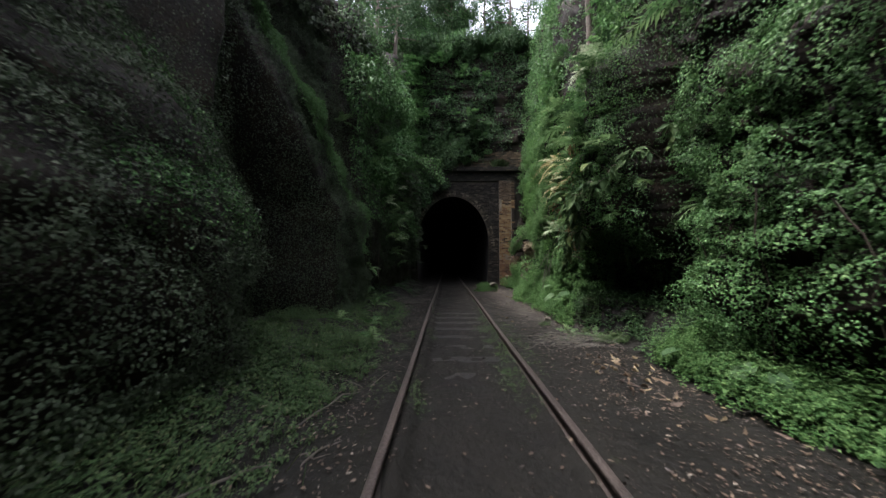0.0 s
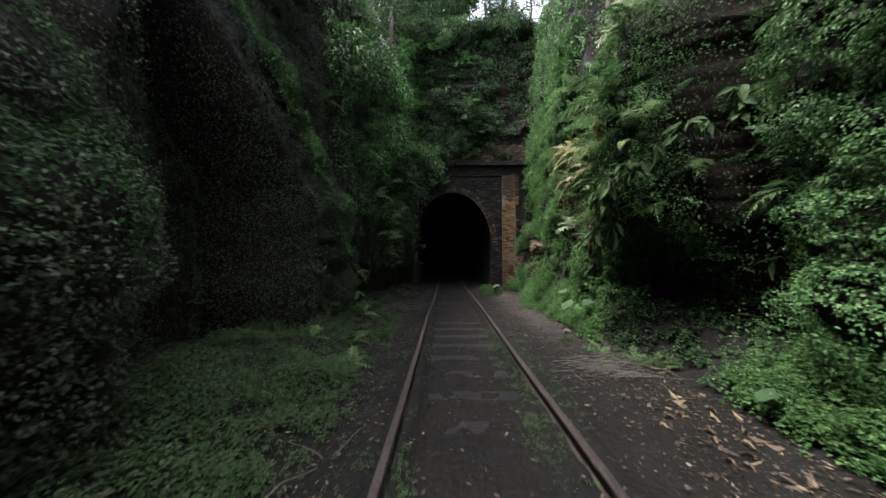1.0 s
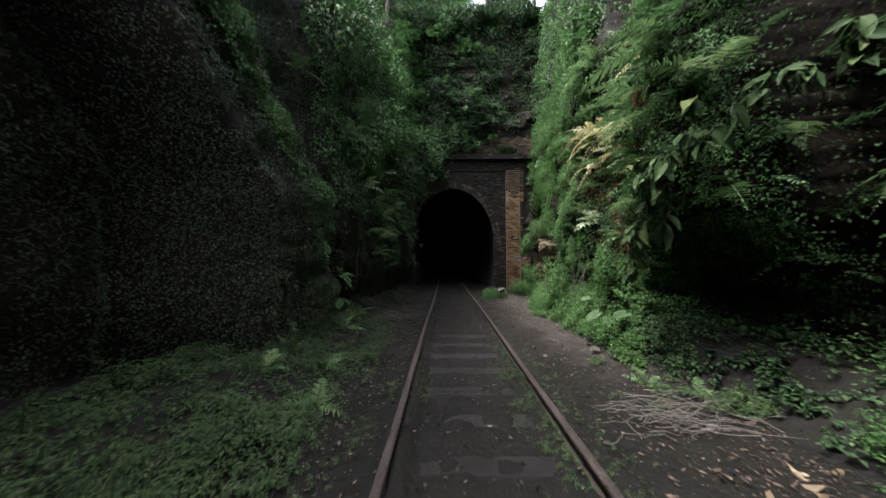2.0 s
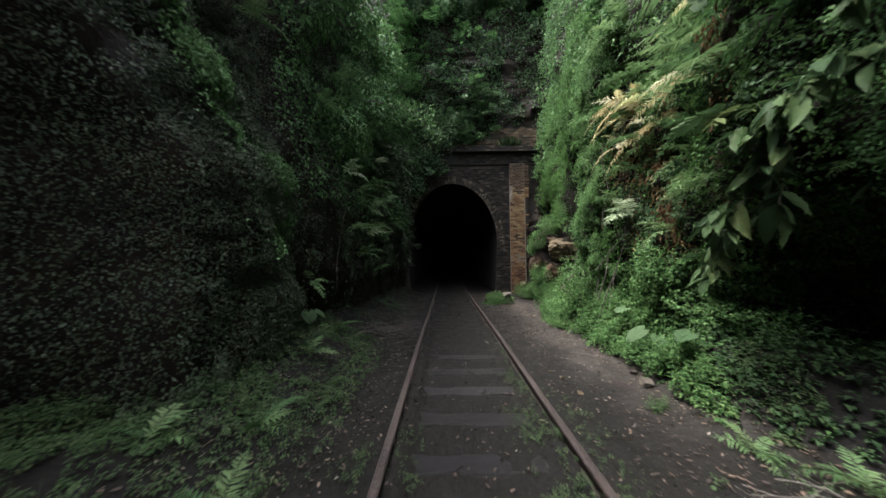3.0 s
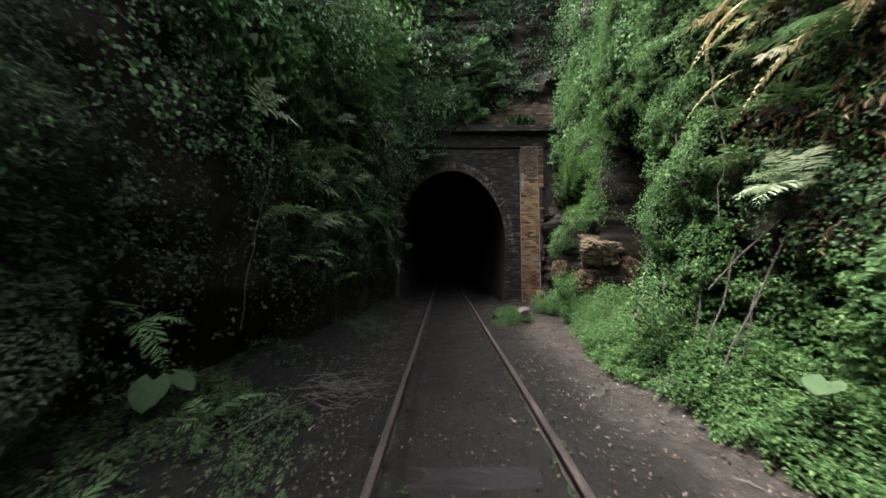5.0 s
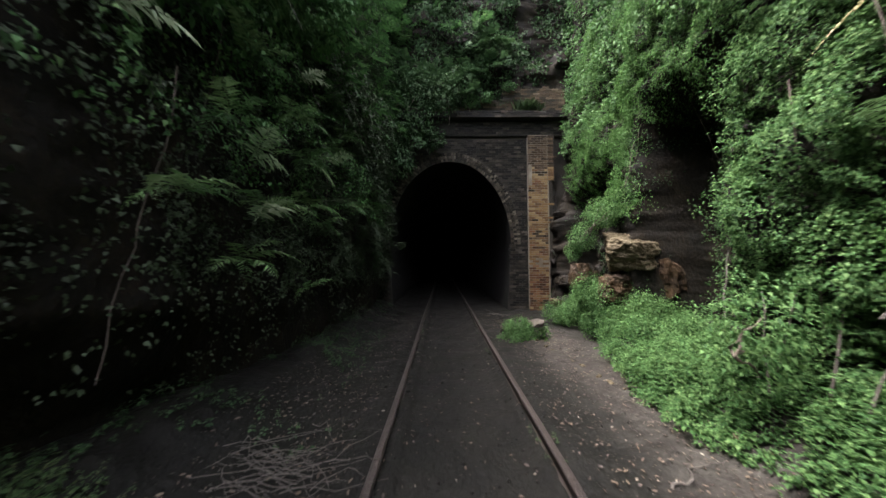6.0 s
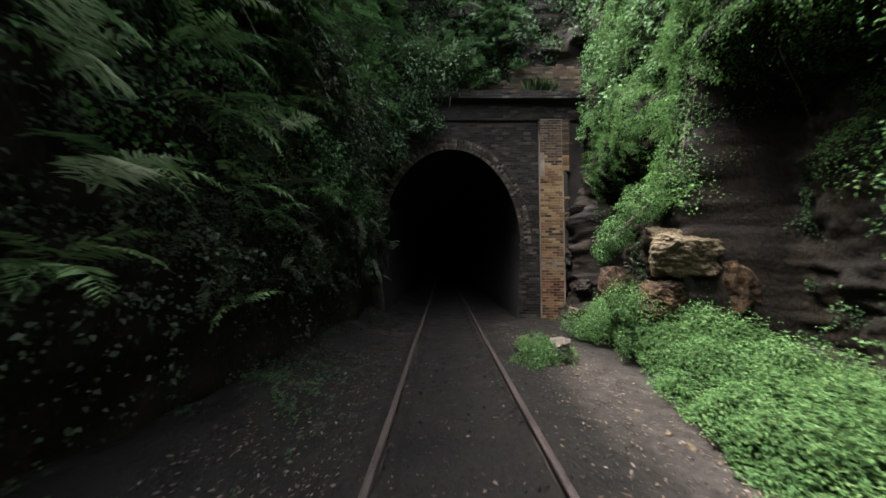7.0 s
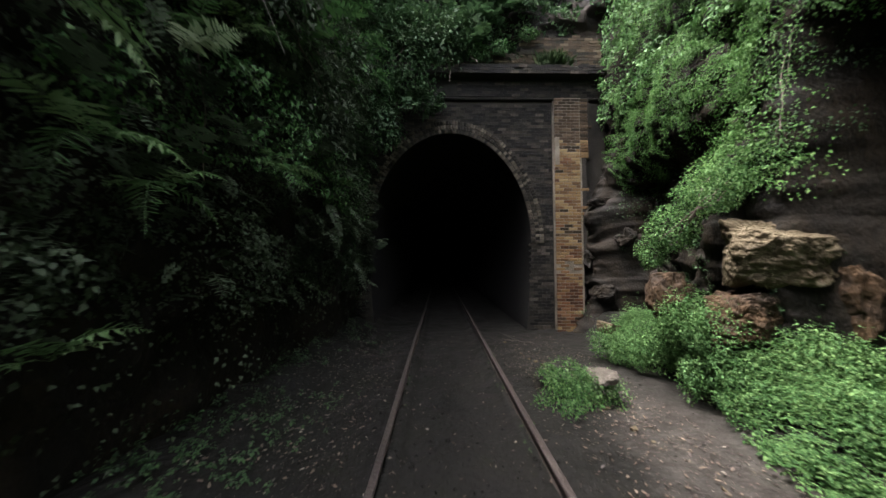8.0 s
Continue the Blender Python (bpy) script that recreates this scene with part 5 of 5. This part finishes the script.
for k, (x, y, z, r0) in enumerate(((-3.8, 19.6, 16.0, 1.1), (-2.2, 19.9, 16.3, 1.0), (-0.8, 19.8, 16.4, 0.9), (0.5, 19.8, 16.6, 0.9), (1.7, 19.9, 16.3, 0.8), (2.7, 19.7, 15.7, 0.6), (4.2, 19.2, 16.4, 0.9), (-3.0, 18.9, 15.6, 1.0), (-1.5, 18.9, 15.5, 0.9), (0.0, 18.9, 15.7, 0.9), (1.2, 19.0, 15.8, 0.7), (-5.2, 19.4, 17.2, 1.5), (-3.4, 20.2, 17.8, 1.4), (-1.8, 20.4, 17.8, 1.2), (-0.4, 20.6, 18.3, 1.2), (0.5, 20.8, 18.8, 0.9), (3.6, 20.4, 17.4, 0.8), (1.2, 21.0, 19.3, 0.8))):
    bush("shrub", [(x, y, z, r0, 0.7 * r0, 0.75 * r0), (x + 0.5 * r0, y - 0.2, z + 0.4 * r0, 0.6 * r0, 0.5 * r0, 0.5 * r0), (x - 0.4 * r0, y - 0.2, z - 0.5 * r0, 0.7 * r0, 0.5 * r0, 0.6 * r0)],
         1500, 0.12, ivy_mat if k % 2 else hill_leaf_mat, "green shrub on the brow above the tunnel", 0.5)
leaning = new("leaning_tree")
leaning.location = (4.1, 8.6, 6.3)
tagged(leaning, "dark leaning twin-stemmed tree rooted in the rock wall", "tree")
for p, q, r0 in (((4.1, 8.6, 6.3), (3.95, 8.4, 10.5), 0.1), ((4.2, 8.9, 6.8), (4.6, 9.2, 11.0), 0.07)):
    under(leaning, "trunk", tubes_mesh("trunk", [(wander(p, q, 0.25, 10), r0, r0 * 0.7)], bark_mat))

# hanging stems and roots
for face, side, spots in ((right_face, 1, ((12.0, 5.6, 3.6), (11.4, 6.4, 4.3), (9.2, 4.0, 2.2), (2.4, 2.2, 0.5), (1.9, 2.0, 0.4), (3.2, 1.8, 0.5), (9.7, 3.4, 1.0))),
                          (left_face, -1, ((11.6, 6.2, 3.6), (10.2, 5.4, 3.0), (12.4, 5.8, 2.6), (9.5, 3.4, 1.0), (13.0, 6.6, 4.4)))):
    for y, za, zb in spots:
        xa, xb = float(face(y, za)) - side * 0.3, float(face(y + 0.3, zb)) - side * 0.25
        v = new("vine_stem", tubes_mesh("vine_stem", [(wander((xa, y, za), (xb, y + rng.uniform(-0.5, 0.5), zb), 0.35, 12), 0.008, 0.004)], bark_mat))
        tagged(v, "bare brown vine stem hanging on the rock wall", "vine", "vine stems")

for pts in (((4.15, 13.5, 4.9), (3.45, 13.0, 3.3)), ((4.05, 13.2, 5.2), (3.75, 13.3, 3.4))):
    v = new("vine_stem", tubes_mesh("vine_stem", [(wander(pts[0], pts[1], 0.3, 12), 0.008, 0.005)], bark_mat))
    tagged(v, "bare grey-brown vine stem slung across the rock recess", "vine", "vine stems")
for y, za, reach, drop in ((11.9, 5.4, 0.9, 1.3), (12.3, 5.0, 1.0, 1.5), (10.9, 4.6, 0.7, 0.9), (13.1, 5.9, 0.9, 1.2), (9.9, 5.0, 0.8, 1.0)):
    xa = float(left_face(y, za)) + 0.2
    t_ = np.linspace(0, 1, 12)[:, None]
    pts = np.array((xa, y, za)) + t_ * [reach, 0.3, 0.25] - t_ ** 2.2 * [0, 0, drop]
    v = new("arching_stem", tubes_mesh("arching_stem", [(pts, 0.007, 0.003)], pale_stem_mat))
    tagged(v, "thin pale bare stem arching out of the ivy", "stem", "arching stems")

for k, (y, za, zb, dx) in enumerate(((9.0, 0.35, 2.1, 0.35), (9.25, 0.3, 1.9, 0.25), (9.5, 0.4, 2.5, 0.45), (9.7, 0.35, 1.5, 0.2), (9.1, 1.4, 2.3, 0.5), (9.9, 0.5, 2.2, 0.3), (8.8, 0.3, 1.4, 0.3), (10.2, 1.2, 2.6, 0.4))):
    p = (2.62 + 0.08 * (k % 3), y, za)
    q = (p[0] + dx, y - 0.5 + 0.25 * (k % 4), zb)
    v = new("dead_stick", tubes_mesh("dead_stick", [(wander(p, q, 0.12, 8), 0.014 - 0.001 * k, 0.006)], twig_mat))
    tagged(v, "bare brown dead stick leaning on the creeper", "stick", "dead sticks on the bank")

r = rng.normal(0, 1, (320, 3))
P = np.stack([rng.normal(3.0, 0.2, 320), rng.normal(18.05, 0.03, 320), np.full(320, 7.32)], 1)
tagged(new("grass_tuft", leaf_mesh("grass_tuft", P, r * 0.3 + [0, -0.15, 1.0], r[:, ::-1] + 0.01, rng.uniform(0.12, 0.55, 320), np.full((320, 1), 0.035), grass_mat, 0.02, 0.25)), "green grass tuft on the portal cornice", "grass")
bush("shrub", [(0.9, 18.0, 7.75, 0.3, 0.15, 0.25), (1.5, 18.0, 7.9, 0.25, 0.15, 0.2), (2.3, 18.0, 8.3, 0.3, 0.15, 0.15)], 700, 0.08, ivy_mat, "small green plants rooted in the broken parapet", 0.6, 0.5)

# ---- rocks ----
def stone(name, at, size, material, label, category="rock", seed=0, sharp=1.0, block=0.65):
    """An angular broken rock: a hull of random corners, split finer and roughened."""
    pick = random.Random(int(seed * 100) + 3)
    bm = bmesh.new()
    for _ in range(34 if max(size) > 0.3 else 14):
        d = Vector((pick.gauss(0, 1), pick.gauss(0, 1), pick.gauss(0, 1))).normalized()
        k = max(abs(d.x), abs(d.y), abs(d.z))
        bm.verts.new(d * (1 - block + block / k) * pick.uniform(0.85, 1.02) * 0.85)
    hull = bmesh.ops.convex_hull(bm, input=bm.verts[:])
    bmesh.ops.delete(bm, geom=[v for v in bm.verts if not v.link_faces], context="VERTS")
    rounds = 5 if max(size) == 0.76 else 4 if max(size) > 0.4 else (3 if max(size) > 0.15 else 1)
    for _ in range(rounds):
        bmesh.ops.subdivide_edges(bm, edges=bm.edges[:], cuts=1, use_grid_fill=True)
        bmesh.ops.triangulate(bm, faces=[f for f in bm.faces if len(f.verts) > 4])
    off = Vector((seed * 7.1, seed, 0))
    for v in bm.verts:
        d = v.co.copy()
        f = 1 + sharp * (0.06 * noise.fractal(d * 2.2 + off, 0.65, 2.1, 6) + 0.02 * noise.noise(d * 9 + off) - 0.09 * max(0, noise.noise(d * 2.0 + off * 2)) - 0.05 * abs(noise.noise(Vector((d.x, d.y, d.z * 3.0)) * 1.7 + off)))
        v.co = Vector((d.x * size[0], d.y * size[1], d.z * size[2])) * f
    me = bpy.data.meshes.new(name)
    bm.to_mesh(me)
    bm.free()
    me.materials.append(material)
    ob = new(name, me)
    ob.location = at
    ob.rotation_euler = (0, 0, seed * 1.3)
    return tagged(ob, label, category)


pale_stone_mat = shader("pale_grey_stone", [(0.3, (0.02976, 0.02604, 0.01934)), (0.5, (0.06324, 0.0558, 0.04464)), (0.75, (0.08925, 0.08183, 0.06696))], 5, 30, 0.9, 0.6, spec=0.18)
stone("boulder", (3.84, 13.5, 1.98), (0.76, 0.55, 0.54), boulder_mat, "large blocky tan sandstone boulder jutting from the rock wall", seed=9.7, sharp=1.5, block=0.8)
ORANGE = "orange-stained broken sandstone in the rock wall"
for at, size, sd in (((4.42, 13.25, 1.45), (0.34, 0.32, 0.66), 2.4), ((3.05, 14.2, 1.45), (0.34, 0.3, 0.36), 5.5), ((3.75, 13.8, 1.1), (0.85, 0.5, 0.5), 3.0), ((3.3, 14.4, 1.3), (0.3, 0.3, 0.4), 4.0),
                     ((4.15, 13.55, 1.25), (0.3, 0.3, 0.3), 8.3), ((3.45, 13.62, 1.35), (0.25, 0.22, 0.22), 11.1), ((3.8, 13.5, 1.28), (0.2, 0.2, 0.18), 12.7)):
    stone("rock", at, size, orange_rock_mat, ORANGE, seed=sd, sharp=1.4, block=0.8)
stone("rock", (3.05, 15.7, 0.62), (0.24, 0.22, 0.18), boulder_mat, "grey-tan rock lying on the herb bank", seed=5)
HERB = "bright green low herbs at the foot of the rock wall"
for blobs, cnt_ in (([(3.2, 14.6, 0.55, 0.35, 0.4, 0.4), (2.95, 15.3, 0.4, 0.35, 0.4, 0.38), (3.25, 14.0, 1.0, 0.38, 0.35, 0.5)], 4600), ([(3.3, 13.5, 1.0, 0.32, 0.3, 0.42), (3.05, 13.9, 1.1, 0.3, 0.3, 0.42), (3.7, 12.95, 0.85, 0.45, 0.35, 0.36), (3.2, 13.75, 0.55, 0.32, 0.3, 0.45), (3.3, 13.2, 0.5, 0.35, 0.3, 0.42)], 5600), ([(3.3, 12.2, 0.6, 0.4, 0.45, 0.28), (3.8, 11.8, 0.75, 0.4, 0.4, 0.25)], 2000)):
    bush("herb_clump", broken(blobs, 5), int(cnt_ * 1.3), 0.034, herb_mat, HERB, 0.8, 0.3)
stone("stone", (1.88, 13.8, 0.42), (0.3, 0.2, 0.13), pale_stone_mat, "pale flat stone lying on a herb clump", "stone", seed=6)
stone("stone", (1.27, 14.25, 0.12), (0.17, 0.14, 0.13), rock_mat, "dark grey stone beside the rail", "stone", seed=7)
for k in range(26):
    y = 15.6 + 2.6 * (k % 13) / 13
    z = 0.3 + 3.8 * ((k * 0.618) % 1)
    stone("rock", (float(right_face(y, z)) + 0.05, y, z), (0.2 + 0.2 * ((k * 0.37) % 1), 0.25, 0.16 + 0.16 * ((k * 0.71) % 1)), rock_mat, "dark damp rock ledge beside the portal", seed=10 + k, sharp=1.6, block=0.85)
for k in range(30):
    x, y = 1.1 + 1.6 * ((k * 0.618) % 1), 6.5 + 10.5 * ((k * 0.383 + 0.1) % 1)
    sz = 0.02 + 0.035 * ((k * 0.71) % 1)
    tagged(stone("stone", (x, y, float(ground_z(x, y)) + sz * 0.3), (sz * 1.4, sz, sz * 0.7), boulder_mat, "small pale stone on the trodden path", "stone", seed=50 + k), group="stones on the path")
for x, y, sz in ((2.13, 6.85, 0.1), (2.27, 6.5, 0.07), (2.2, 7.2, 0.06), (2.4, 6.2, 0.06)):
    tagged(stone("stone", (x, y, float(ground_z(x, y)) + sz * 0.4), (sz * 1.2, sz, sz * 0.7), pale_stone_mat, "pale grey broken stone at the edge of the herbs", "stone", seed=90 + y), group="stones on the path")

# ---- broad-leaved plants, twigs ----
def big_leaf_mesh(length):
    """A heart-shaped, ribbed leaf along +y."""
    V, F, n, m = [], [], 9, 4
    for i in range(n + 1):
        t = i / n
        w = length * 0.42 * math.sin(math.pi * min(t * 0.9 + 0.1, 1.0)) ** 0.7 * (1 if t < 0.99 else 0.05)
        for j in range(-m, m + 1):
            u = j / m
            back = 0.16 * length * abs(u) ** 1.5 * (1 - t)
            V.append((w * u, length * t - back, length * (0.1 * abs(u) - 0.28 * t * t + 0.012 * math.cos(j * math.pi + i))))
    return mesh_from("leaf", np.array(V), grid_faces(n + 1, 2 * m + 1), bigleaf_mat)


bigleaf_mat = shader("broad_leaf", [(0.3, (0.025, 0.055, 0.022)), (0.5, (0.045, 0.085, 0.036)), (0.75, (0.07, 0.11, 0.055))], 14, 60, 0.75, 0.5, "object", through_light=0.3, spec=0.12, spread=0.25)
BIG = [big_leaf_mesh(0.36), big_leaf_mesh(0.28)]


def broad_plant(x, y, z, leaves, scale, facing, label):
    b = new("broad_leaved_plant")
    b.location = (x, y, z)
    tagged(b, label, "plant", "broad-leaved plants")
    for k in range(leaves):
        a = facing + (k - (leaves - 1) / 2) * 70 + rng.uniform(-15, 15)
        h, out = (0.3 + 0.12 * rng.uniform()) * scale, 0.18 * scale
        d = np.array((math.cos(radians(a)), math.sin(radians(a)), 0))
        tip = d * out + np.array((0, 0, h))
        part("stalk", tubes_mesh("stalk", [([(0, 0, -0.03), tuple(tip * 0.5 + [0, 0, 0.06 * scale]), tuple(tip)], 0.008, 0.005)], fern_mat), None, b)
        lf = part("leaf", BIG[k % 2], None, b)
        lf.location = tip
        lf.rotation_euler = (radians(rng.uniform(-40, 0)), radians(rng.uniform(-12, 12)), radians(a - 90))
        lf.scale = (scale,) * 3
    return b


for x, y, n_, sc, fc in ((2.6, 7.35, 2, 0.8, 225), (2.66, 6.7, 1, 0.7, 200), (2.75, 8.1, 1, 0.7, 190), (2.85, 2.6, 2, 0.7, 200), (2.75, 3.5, 1, 0.6, 180), (3.15, 10.2, 1, 0.7, 190)):
    broad_plant(x, y, float(ground_z(x, y)) + 0.02, n_, sc, fc, "broad heart-leaved green plant on the herb bank")
broad_plant(-2.7, 8.4, float(ground_z(-2.7, 8.4)) + 0.02, 3, 0.8, 0, "broad-leaved plant on the shaded verge")

for px, py, n_, wide in ((1.8, 4.7, 50, 0.28), (-1.65, 9.5, 60, 0.38)):
    pile = new("brushwood_pile")
    pile.location = (px, py, float(ground_z(px, py)))
    tagged(pile, "pile of thin bare dead twigs beside the track", "brushwood", "brushwood piles")
    for k in range(n_):
        a = rng.uniform(-0.9, 0.5) + (math.pi if k % 3 == 0 else 0)
        c = np.array((rng.normal(0, wide), rng.normal(0, 0.17), rng.uniform(0.03, 0.2)))
        d = np.array((math.cos(a), math.sin(a), rng.uniform(-0.1, 0.22))) * rng.uniform(0.18, 0.46)
        part("twig", tubes_mesh("twig", [(wander(c - d, c + d, 0.2, 7), 0.0036, 0.0014)], pale_stem_mat if px > 0 else twig_mat), None, pile)
DEAD = [leaf_mesh("dead_leaf", np.zeros((1, 3)), np.array([[0, 1.0, 0.0]]), np.array([[0, 0.2, 1.0]]), np.array([0.085 + 0.02 * k]), np.array([[0.5 - 0.08 * k]]), pale_leaf_mat, 0.4 - 0.3 * k, 0.35 - 0.35 * k) for k in range(3)]
for k in range(60):
    x, y = rng.normal(2.05, 0.3), rng.normal(3.5, 0.6)
    if x > float(bank_edge(y)) + 0.1:
        x -= 0.5
    lf = new("dead_leaf", DEAD[k % 3])
    lf.location = (x, y, float(ground_z(x, y)) + 0.012)
    lf.rotation_euler = (rng.normal(0, 0.18), rng.normal(0, 0.3), rng.uniform(0, 6.28))
    tagged(lf, "large curled tan dead leaf on the damp earth", "leaf", "dead leaves beside the track")
for pts in (((-1.35, 1.5, 0.1), (-0.95, 2.6, 0.06)), ((-1.9, 1.2, 0.2), (-1.1, 2.1, 0.07)), ((-1.6, 2.0, 0.14), (-1.0, 3.6, 0.06)), ((-2.5, 7.9, 0.4), (-1.6, 8.8, 0.35)), ((1.5, 2.6, 0.06), (2.3, 3.0, 0.08)), ((1.3, 16.9, 0.07), (1.9, 16.6, 0.06)),
            ((1.9, 8.2, 0.06), (2.2, 7.4, 0.07)), ((1.5, 9.4, 0.06), (1.9, 9.7, 0.05))):
    ln = wander(pts[0], pts[1], 0.25, 10)
    fork = wander(ln[6], ln[6] + rng.normal(0, 0.25, 3) * [1, 1, 0.1] + [0, 0, 0.05], 0.1)
    t = new("fallen_branch", tubes_mesh("fallen_branch", [(ln, 0.01, 0.004), (fork, 0.006, 0.002)], twig_mat))
    tagged(t, "thin bare fallen branch on the ground", "branch", "fallen branches")

# ---- brickwork of the portal ----
BL, BH, JT = 0.225, 0.072, 0.012


def brick_mesh(name, lx, lz, depth, material, chip=0.006):
    bm = box_bm(lx, depth, lz, chip, 1)
    me = bpy.data.meshes.new(name)
    bm.to_mesh(me)
    bm.free()
    me.materials.append(material)
    return me


stretchers = [brick_mesh("brick", BL, BH, 0.05, brick_mat), brick_mesh("brick", BL, BH, 0.044, brick_mat)]
stretchers += [brick_mesh("brick", BL, BH, 0.05, m) for m in (dull_brick_mat, red_brick_mat)]
headers = [brick_mesh("brick", 0.106, BH, 0.048, brick_mat), brick_mesh("brick", 0.106, BH, 0.05, brick_mat)]
headers += [brick_mesh("brick", 0.106, BH, 0.05, m) for m in (dull_brick_mat, red_brick_mat)]
course, z = 0, -0.2
while z < 6.36:
    x, k = PX0, 0
    row = [BL] * 5 if course % 2 == 0 else [0.106, BL, BL, 0.106, BL, 0.106]
    edge = pilaster_right(z) + (0.0 if z < 2.0 else 0.05 * rng.uniform(-1, 1))
    for ln in row:
        if x + ln > edge + 0.02:
            break
        if 1.55 < z < 1.9 and (course % 2 == 0) == (k == 1):      # put-log slots
            x, k = x + ln + JT, k + 1
            continue
        sooty = z > 5.05 + 0.2 * math.sin(x * 9) or rng.uniform() < (0.4 if 2.5 < z < 2.9 else 0.04)
        red = rng.uniform() < (0.75 if z < 1.3 else 0.12)
        src = (headers if ln < 0.15 else stretchers)[2 if sooty else 3 if red else (course * 3 + k) % 2]
        ob = part("brick", src, None, pilaster)
        ob.location = (x + ln / 2, PY - 0.186 - 0.006 * rng.uniform(-0.5, 1.0), z + BH / 2)
        ob.rotation_euler = (rng.normal(0, 0.01), rng.normal(0, 0.006), rng.normal(0, 0.01))
        x += ln + JT
        k += 1
    z += BH + JT
    course += 1

# arch ring of three brick rows
ring = arch_line(0.0, 96)[6:-6]
back = arch_line(0.36, 96)[6:-6]
nr = len(ring)
Vr = np.concatenate([np.c_[ring[:, 0], np.full(nr, PY - 0.03), ring[:, 1]], np.c_[back[:, 0], np.full(nr, PY - 0.03), back[:, 1]], np.c_[back[:, 0], np.full(nr, PY + 0.02), back[:, 1]]])
arch = part("arch_ring", mesh_from("arch_ring", Vr, grid_faces(3, nr, True), mortar_mat, True), None, portal, "sooty brick arch ring")
vous = [brick_mesh("brick", 0.104, 0.07, 0.05, ring_mat), brick_mesh("brick", 0.104, 0.07, 0.042, ring_mat)]
for r_ in range(3):
    g = 0.058 + 0.118 * r_
    dense = arch_line(g, 400)[6:-6]
    seg = np.r_[0, np.cumsum(np.linalg.norm(np.diff(dense, axis=0), axis=1))]
    cnt = int(seg[-1] / 0.084)
    for k in range(cnt):
        d = (k + 0.5) * seg[-1] / cnt
        x, zz = np.interp(d, seg, dense[:, 0]), np.interp(d, seg, dense[:, 1])
        x2, z2 = np.interp(d + 0.02, seg, dense[:, 0]), np.interp(d + 0.02, seg, dense[:, 1])
        ob = part("brick", vous[(k + r_) % 2], None, arch)
        ob.location = (x, PY - 0.035 - 0.006 * rng.uniform(), zz)
        ob.rotation_euler = (0, -math.atan2(z2 - zz, x2 - x) + math.pi / 2, 0)


def brick_field(name, x0, x1, z0, z1, y, material, skip, label):
    """Joined courses of bricks, each with its own depth."""
    box = np.array([(-1, 1, -1), (1, 1, -1), (1, 1, 1), (-1, 1, 1), (-1, -1, -1), (1, -1, -1), (1, -1, 1), (-1, -1, 1)], float)
    quads = np.array([(4, 5, 6, 7), (4, 0, 1, 5), (7, 6, 2, 3), (5, 1, 2, 6), (4, 7, 3, 0)])
    V, F, n_, c, z = [], [], 0, 0, z0
    while z + BH < z1:
        x = x0 + (0.0 if c % 2 else -0.115)
        while x < x1:
            a, b = max(x, x0), min(x + BL, x1)
            if b - a > 0.05 and not skip((a + b) / 2, z + BH / 2) and rng.uniform() > 0.02:
                V.append(np.array(((a + b) / 2, y + 0.02 + rng.uniform(-0.006, 0.004), z + BH / 2)) + box * ((b - a) / 2, 0.028, BH / 2))
                F.append(quads + n_ * 8)
                n_ += 1
            x += BL + JT
        z += BH + JT
        c += 1
    me = mesh_from(name, np.concatenate(V), np.concatenate(F), material, True)
    ob = part(name, me, None, portal, label)
    return tagged(ob, kind="stuff")


def in_mouth(x, z):
    if z < SPRING:
        return abs(x - CX) < HALF + 0.04
    return ((x - CX) / (HALF + 0.42)) ** 2 + ((z - SPRING) / (CROWN - SPRING + 0.42)) ** 2 < 1


brick_field("face_brickwork", -4.0, PX0 - 0.02, -0.2, 6.38, PY - 0.012, sooty_brick_mat, in_mouth, "soot-stained brick face")
brick_field("frieze_brickwork", 0.3, 4.28, 6.55, 7.03, PY - 0.07, sooty_brick_mat, lambda x, z: False, "soot-stained brick frieze")
brick_field("cornice_brickwork", 0.2, 4.4, 7.06, 7.31, PY - 0.345, sooty_brick_mat, lambda x, z: False, "dark brick cornice")
brick_field("parapet_brickwork", -1.0, 4.45, 7.31, 8.42, PY - 0.03, parapet_mat, lambda x, z: z > (8.32 if x > 2.1 else 7.9 if x > 1.2 else 7.6) + 0.05 * math.sin(x * 9), "tan brick parapet with a broken top")

print("built", len(bpy.data.objects))
